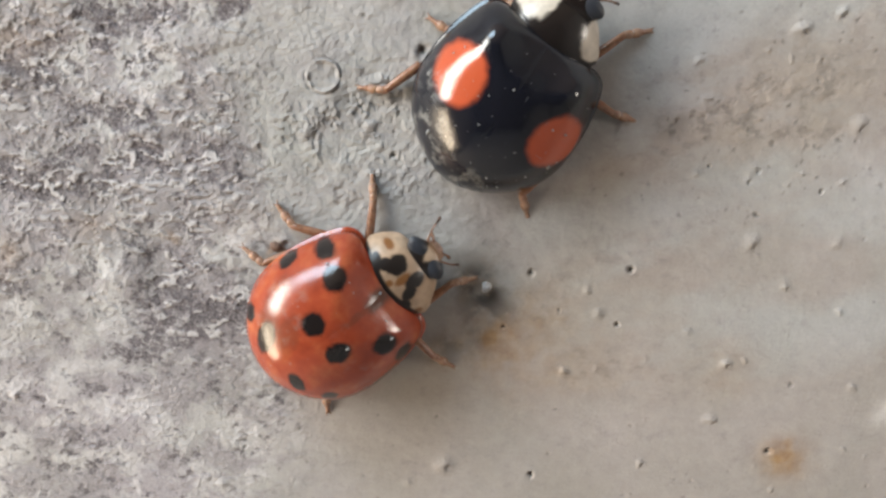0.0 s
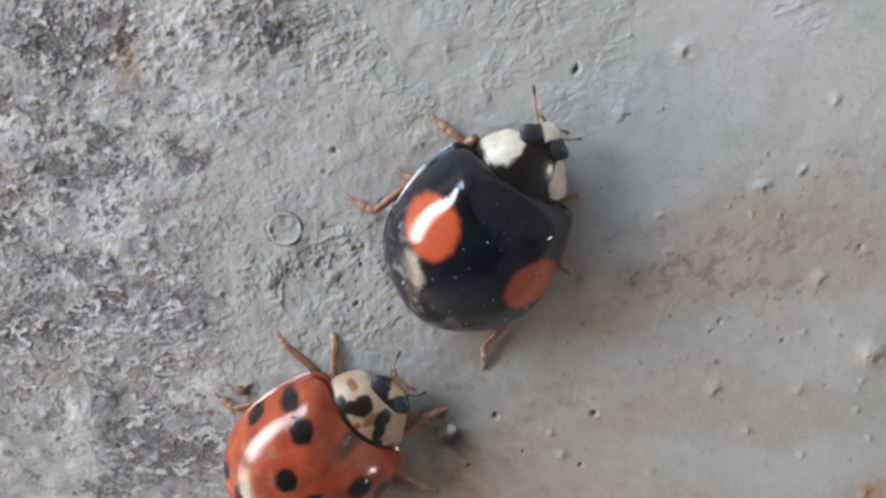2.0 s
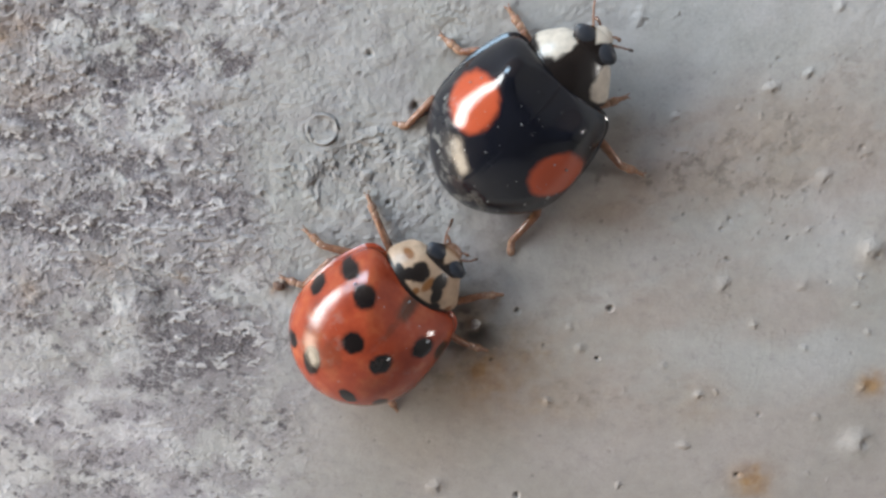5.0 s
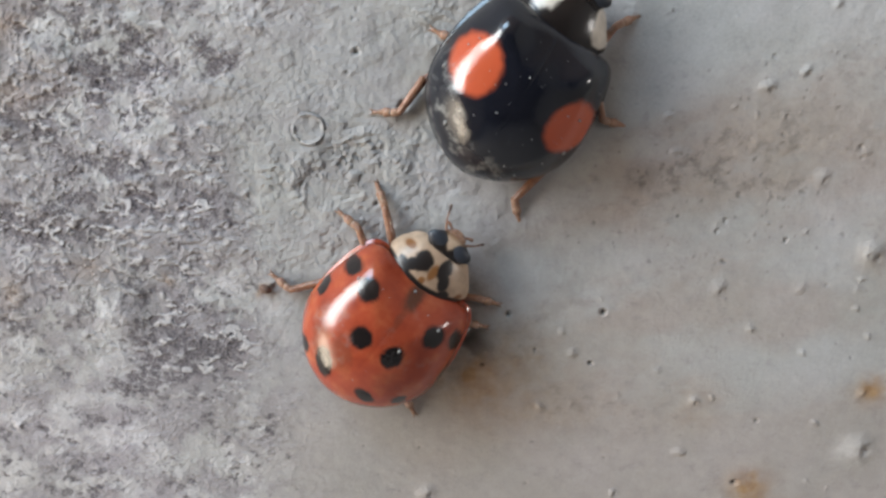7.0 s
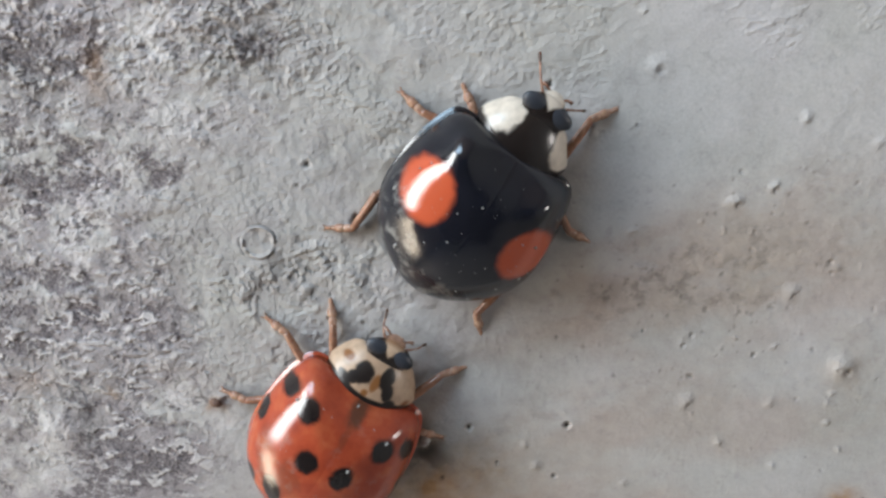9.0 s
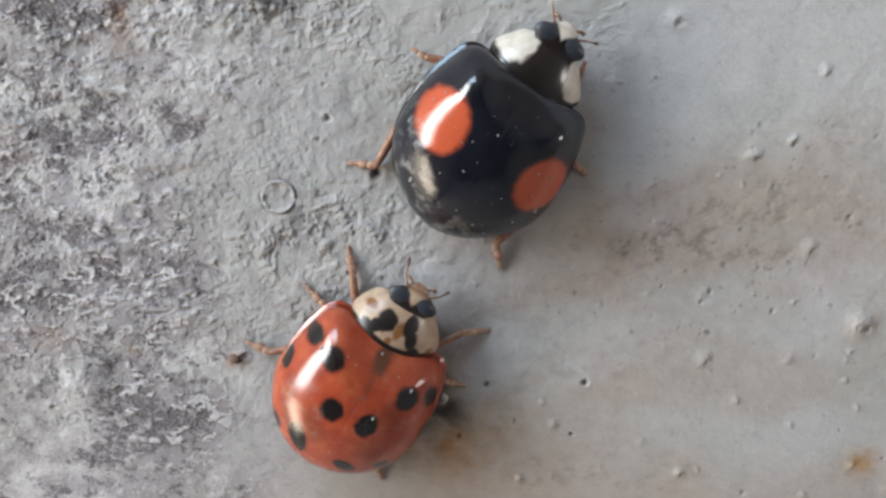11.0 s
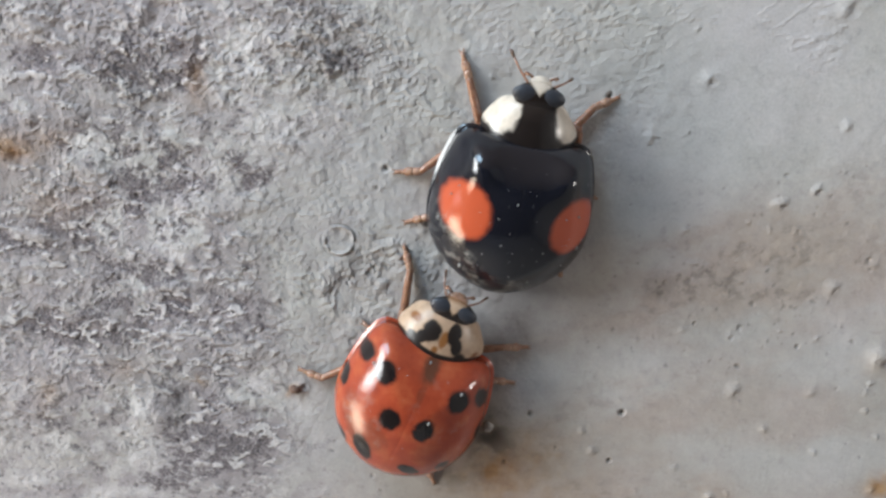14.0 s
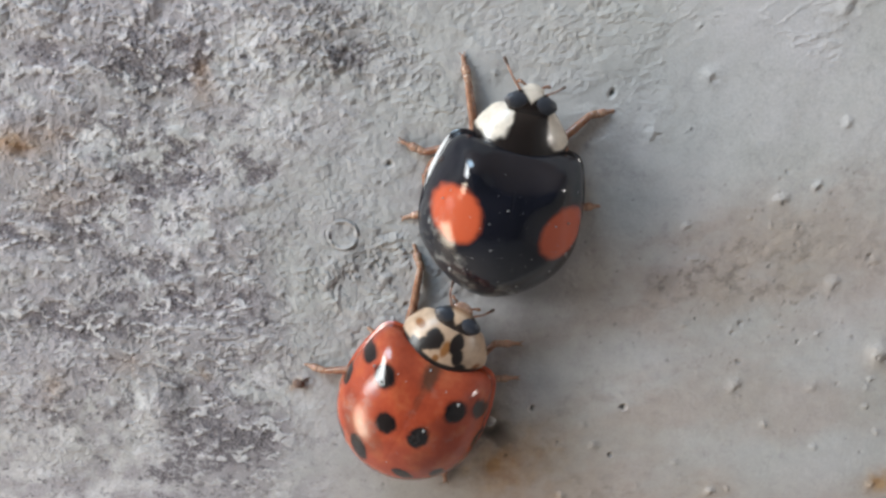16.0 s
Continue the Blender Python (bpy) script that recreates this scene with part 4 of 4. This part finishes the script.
def motions():
    walk(black_beetle, [
        (0, P(0.90, -0.90, 0.20, 3.1, 2.3, -35.8)),
        (0.5, P(0.95, -0.51, 0.26, 2.3, 4.9, -31.7)),
        (1, P(0.97, -0.46, 0.32, 4.0, 4.2, -29.9)),
        (1.5, P(1.13, -0.37, 0.20, 1.3, 2.8, -30.2)),
        (2, P(1.26, -0.33, 0.20, -1.0, 4.9, -32.1)),
        (2.5, P(1.48, -0.44, 0.20, 0.3, 4.1, -30.9)),
        (3, P(1.37, -0.32, 0.29, 1.9, 5.7, -32.0)),
        (3.5, P(1.66, -0.02, 0.27, 3.2, 3.9, -31.4)),
        (4, P(1.95, 0.15, 0.20, 1.8, 1.0, -36.1)),
        (4.5, P(1.70, 0.24, 0.20, 1.8, 0.6, -41.3)),
        (4.7, P(1.69, -0.01, 0.20, 5.0, -0.3, -42.1)),
        (7, P(2.07, 1.29, 0.20, -0.9, 3.4, -33.9)),
        (7.5, P(2.08, 1.43, 0.20, 1.3, 3.6, -34.6)),
        (8, P(2.02, 1.27, 0.20, -2.0, 2.1, -35.4)),
        (8.5, P(2.04, 1.25, 0.20, -1.7, 2.8, -35.8)),
        (9, P(2.02, 1.29, 0.20, -0.3, 2.8, -35.1)),
        (9.5, P(2.00, 1.21, 0.20, -3.2, 2.4, -36.0)),
        (9.7, P(2.01, 1.23, 0.20, -2.9, 2.3, -36.1)),
        (11.8, P(1.75, 2.03, 0.20, 1.8, 3.6, -32.8)),
        (12, P(1.81, 2.01, 0.33, 3.9, 4.5, -34.7)),
        (12.5, P(1.25, 1.47, 0.34, 4.0, 4.5, -22.5)),
        (13, P(1.20, 1.47, 0.34, 4.0, 4.5, -16.6)),
        (13.5, P(1.06, 1.51, 0.34, 4.0, 4.5, -9.7)),
        (14, P(1.12, 1.46, 0.34, 4.0, 4.5, -10.7)),
        (14.5, P(1.01, 1.14, 0.34, 4.0, 4.5, -12.0)),
        (15, P(0.98, 1.05, 0.34, 4.0, 4.5, -14.3)),
        (15.5, P(0.85, 1.20, 0.34, 4.0, 4.5, -14.9)),
        (16, P(0.70, 1.09, 0.34, 4.0, 4.5, -11.7)),
    ])
    walk(red_beetle, [
        (0, P(-5.13, -8.54, 0.29, -4.5, 2.9, -55.2)),
        (0.5, P(-4.94, -8.51, 0.27, -4.8, 2.4, -51.8)),
        (1, P(-4.71, -8.63, 0.34, -6.0, 2.6, -50.1)),
        (1.5, P(-4.65, -8.51, 0.34, -6.0, 2.5, -48.5)),
        (2, P(-4.72, -8.53, 0.29, -6.0, 1.5, -47.8)),
        (2.5, P(-4.44, -8.48, 0.30, -6.0, 1.7, -42.1)),
        (3, P(-4.15, -8.44, 0.36, -5.6, 3.3, -42.7)),
        (3.5, P(-3.87, -7.80, 0.34, -3.7, 4.9, -42.8)),
        (4, P(-3.66, -7.58, 0.37, -3.4, 5.9, -45.3)),
        (4.5, P(-3.66, -7.43, 0.39, -3.5, 6.2, -49.3)),
        (4.7, P(-3.67, -7.51, 0.38, -3.3, 6.1, -47.8)),
        (7, P(-2.65, -7.39, 0.20, -4.0, 0.2, -37.7)),
        (7.5, P(-2.55, -7.61, 0.26, -5.3, -1.5, -38.3)),
        (8, P(-2.54, -7.42, 0.25, -5.7, -1.0, -36.5)),
        (8.5, P(-2.69, -7.31, 0.23, -6.0, 0.3, -33.9)),
        (9, P(-2.88, -7.27, 0.26, -6.0, 1.0, -31.8)),
        (9.5, P(-2.88, -6.74, 0.23, -5.9, 0.4, -30.6)),
        (9.7, P(-2.74, -6.49, 0.23, -5.9, 0.5, -29.9)),
        (11.8, P(-2.67, -7.23, 0.20, -1.0, 3.6, -31.3)),
        (12, P(-2.70, -6.97, 0.20, -0.6, 3.5, -28.0)),
        (12.5, P(-2.66, -6.42, 0.20, -0.2, 2.3, -23.1)),
        (13, P(-2.70, -6.32, 0.20, 0.4, 0.8, -22.2)),
        (13.5, P(-2.65, -6.17, 0.20, -0.1, 0.6, -22.5)),
        (14, P(-2.49, -6.09, 0.20, -0.1, 0.5, -23.2)),
        (14.5, P(-2.37, -6.16, 0.20, -0.2, 0.3, -23.3)),
        (15, P(-2.40, -6.46, 0.20, 1.4, -1.3, -24.5)),
        (15.5, P(-2.41, -6.44, 0.20, 2.0, -2.7, -25.3)),
        (16, P(-2.51, -6.50, 0.26, 2.8, -4.2, -26.1)),
    ])
    stride(black_legs['L1'], [(0, -2.43, 2.81, -0.2, -0.7, 175.2), (1.5, -2.43, 2.81, -0.13, -0.7, 175.2), (3.5, -2.21, 2.88, -0.33, -6.1, 177.6), (4.5, -2.11, 2.9, -0.06, -9.6, 179.2), (7, -1.85, 2.94, -0.01, -50.2, 213.4), (9, -1.73, 2.84, -0.02, -51.1, 200.4), (10.75, -1.86, 2.64, -0.21, -7.5, 153.55), (12.5, -2, 2.44, -0.41, 36.1, 106.7), (12.75, -2.17, 3.11, -0.47, -6.55, 140.1), (13, -2.35, 3.78, -0.53, -49.2, 173.5), (14.5, -2.2, 4.2, -0.54, -66, 182), (16, -2.1, 4.3, -0.53, -70, 184)])
    stride(black_legs['L2'], [(0, -2.69, 0.98, -0.11, 59.7, 123.5), (1.5, -2.41, 0.89, -0.09, 74.5, 113.5), (3.5, -2.98, 0.86, -0.27, 52.3, 127.7), (4.5, -3.28, 0.95, -0.02, 41.6, 141.1), (7, -2.61, 0.48, -0.1, 71.5, 117.2), (8, -2.85, 1.16, -0.1, 40.6, 140.1), (9, -3.09, 1.83, -0.09, 9.7, 163), (12.5, -3.24, 1.02, -0.41, 40.6, 146.5), (13, -3.27, 0.91, -0.41, 43, 146.2), (14.5, -3.36, 0.57, -0.39, 48.6, 147.4), (16, -3.12, 1.54, -0.44, 24.1, 145.5)])
    stride(black_legs['L3'], [(0, -3.46, -1.9, 0.01, 70.5, 140.3), (1.5, -3.4, -2.06, -0.07, 73.3, 131.6), (2.0, -3.36, -0.78, -0.1, 70.1, 116.4), (2.6, -3.34, -1.05, -0.1, 73.9, 117.3), (3.0, -3.09, -1.11, -0.1, 81.1, 112.3), (3.5, -3.29, -1.5, -0.16, 71.2, 125.9), (4.5, -2.93, -2.2, 0.09, 85.6, 122), (7, -2.92, -2.69, -0.17, 86.6, 126.8), (9, -2.79, -2.76, -0.1, 89.2, 127.5), (12.5, -2.57, -1.93, -0.15, 95.2, 105.7), (13, -2.6, -1.67, -0.17, 95, 105.5), (14.5, -2.76, -0.74, -0.25, 89.5, 120.3), (16, -2.58, -0.63, -0.25, 102.8, 105.7)])
    stride(black_legs['R1'], [(0, 2.02, 4.29, -0.1, -109.3, 153.8), (1.5, 2.15, 3.35, 0.08, -139.7, 178.5), (3.5, 1.78, 2.89, -0.05, -129.2, 159.6), (4.5, 1.8, 2.83, -0.02, -130.7, 190.8), (7, 1.65, 3.93, 0.21, -97.5, 154.6), (9, 1.54, 4.81, 0.15, -91, 146.3), (12.5, 1.03, 4.36, -0.31, -73.4, 123.3), (13, 1.43, 4.33, -0.28, -87.4, 131.3), (14.5, 2.4, 4.0, -0.17, -130, 158.5), (16, 2.4, 4.1, -0.18, -126.9, 147.3)])
    stride(black_legs['R2'], [(0, 3.31, 2.05, 0.07, -177.4, -165.8), (1.5, 3.15, 1.08, 0.18, -221.2, -134.1), (3.5, 2.76, 0.88, 0.12, -239.6, -134.4), (4.5, 3.86, 1.9, 0.03, -183.3, -158.1), (7, 3.16, 1.12, 0.26, -219.8, -121.9), (9, 3.22, 1.42, 0.21, -207.5, -146.5), (12.5, 2.64, 1.15, 0.04, -237.3, -128.3), (13, 2.57, 1.11, 0.04, -242.3, -125), (14.5, 2.34, 1.01, 0.03, -256.6, -116.5), (16, 2.76, 0.75, 0.08, -242.1, -105.4)])
    stride(black_legs['R3'], [(0, 2.51, -2, 0.26, 83.4, -122.2), (1.5, 2.44, -2.73, 0.23, 83.9, -136.6), (3.5, 2.31, -3.11, 0.32, 82.2, -143.8), (4.5, 2.95, -2.95, 0.17, 93.7, -146.5), (7, 2.25, -2.95, 0.14, 80.6, -123), (9, 2.41, -2.79, 0.15, 83.3, -126.3), (12.5, 2.1, -2.11, 0.23, 73.7, -115.2), (13, 2.06, -2.02, 0.22, 71.9, -113.1), (14.5, 2.14, -1.54, 0.19, 69.5, -126.4), (16, 2, -1.25, 0.16, 60.9, -117)])
    stride(red_legs['L1'], [(0, -2.57, 3.78, 0.13, -42.5, -170.6), (1.5, -2.37, 3.61, 0.18, -42.9, -177.8), (3.5, -2.44, 3.89, -0.05, -49.2, -174.7), (4.5, -2.68, 3.28, -0.23, -22.1, -182.8), (7, -2.67, 3.8, 0.31, -40.4, -172.4), (9, -2.12, 3.84, 0.35, -59.1, -173.8), (12.5, -2.29, 3.75, -0.03, -50.3, -176), (13, -2.21, 4.03, -0.01, -60, -167.8), (14.5, -1.97, 4.85, 0.06, -77.2, -154.9), (16, -2.09, 4.95, -0.1, -74.6, -151.1)])
    stride(red_legs['L2'], [(0, -3.47, 0.87, -0.14, 39.4, 143.6), (1.5, -3.6, 1.75, -0.12, 20.0, 155.5), (2.0, -3.66, 2.4, -0.15, 5.3, 164), (3.0, -3.71, 2.25, -0.18, 3.0, 163.2), (3.5, -3.45, 1.74, -0.27, 10.7, 165.3), (4.5, -3.43, 0.93, -0.45, 38.8, 145.7), (5.75, -3.21, 1.75, -0.12, 3.3, 178.65), (7, -2.99, 2.56, 0.22, -32.2, 211.6), (9, -3.37, 2.69, 0.21, -28.6, 203.7), (12.5, -1.82, 1.82, -0.02, -23.5, 190.2), (13, -1.85, 1.8, 0.01, -22.4, 189.9), (14.5, -1.93, 1.73, 0.05, -19.2, 188.9), (16, -2.02, 1.66, 0.06, -16, 187.6)])
    stride(red_legs['L3'], [(0, -2.98, -0.88, -0.26, 76.8, 119.9), (1.5, -3.13, -0.61, -0.29, 62.3, 134.1), (3.5, -3.24, -1.41, -0.46, 72.1, 117.1), (4.5, -2.74, -0.56, -0.47, 90.8, 116.7), (7, -3.6, -0.98, -0.03, 51.9, 128.5), (9, -3.35, -0.36, -0.11, 37.4, 153.1), (12.5, -3.31, -0.48, -0.08, 46.1, 143.3), (13, -3.36, -0.56, 0, 47.1, 141.5), (14.5, -3.53, -0.8, 0.03, 48.9, 137.6), (16, -3.62, -0.5, 0.28, 34.5, 161)])
    stride(red_legs['R1'], [(0, 1.48, 4.33, 0.38, -89.3, 153.5), (1.5, 1.48, 4.33, 0.43, -89.3, 153.5), (3.5, 2.55, 3.99, 0.38, -131.4, 178.6), (4.5, 2.29, 4.07, 0.35, -121.9, 167.3), (7, 2.12, 3.14, 0.27, -151.5, 169.9), (9, 2.12, 4.32, 0.47, -112.1, 157.2), (12.5, 2.39, 3.53, 0.16, -140.7, 163.3), (13, 2.42, 3.47, 0.06, -143.9, 165.6), (14.5, 2.5, 3.27, 0.07, -154.6, 173.6), (16, 1.79, 3.54, -0.31, -111.4, 135)])
    stride(red_legs['R2'], [(0, 3.39, 2.19, 0.31, -171.8, -166.9), (1.5, 3.39, 2.19, 0.29, -171.8, -166.9), (3.5, 3.39, 2.19, 0.34, -171.8, -166.9), (4.5, 3.39, 2.19, 0.35, -171.8, -166.9), (7, 2.34, 2.08, 0.2, -155.6, -182.5), (9, 2.57, 1.96, 0.24, -160.6, -189.3), (12.5, 2.55, 1.9, 0.16, -162, -186.7), (13, 2.55, 1.89, 0.07, -162.2, -186.4), (14.5, 2.54, 1.86, 0.07, -162.7, -185.3), (16, 2.36, 2.2, -0.29, -152.9, -181)])
    stride(red_legs['R3'], [(0, 2.25, -1.99, -0.08, 76.6, -106.9), (1.5, 2.49, -1.45, -0.13, 80.3, -126.2), (3.5, 2.49, -1.11, 0.05, 77.8, -116.6), (4.5, 2.65, -1.5, 0.05, 86.6, -105.8), (7, 2.39, -1.75, -0.07, 79.1, -106.2), (9, 2.2, -1.95, -0.18, 74.9, -108.5), (12.5, 1.87, -2.33, 0.12, 70.2, -114.6), (13, 1.83, -2.39, 0.09, 69.7, -115.6), (14.5, 1.7, -2.56, 0.05, 68.4, -118.6), (16, 2.21, -1.96, -0.08, 75.4, -132.2)])


motions()
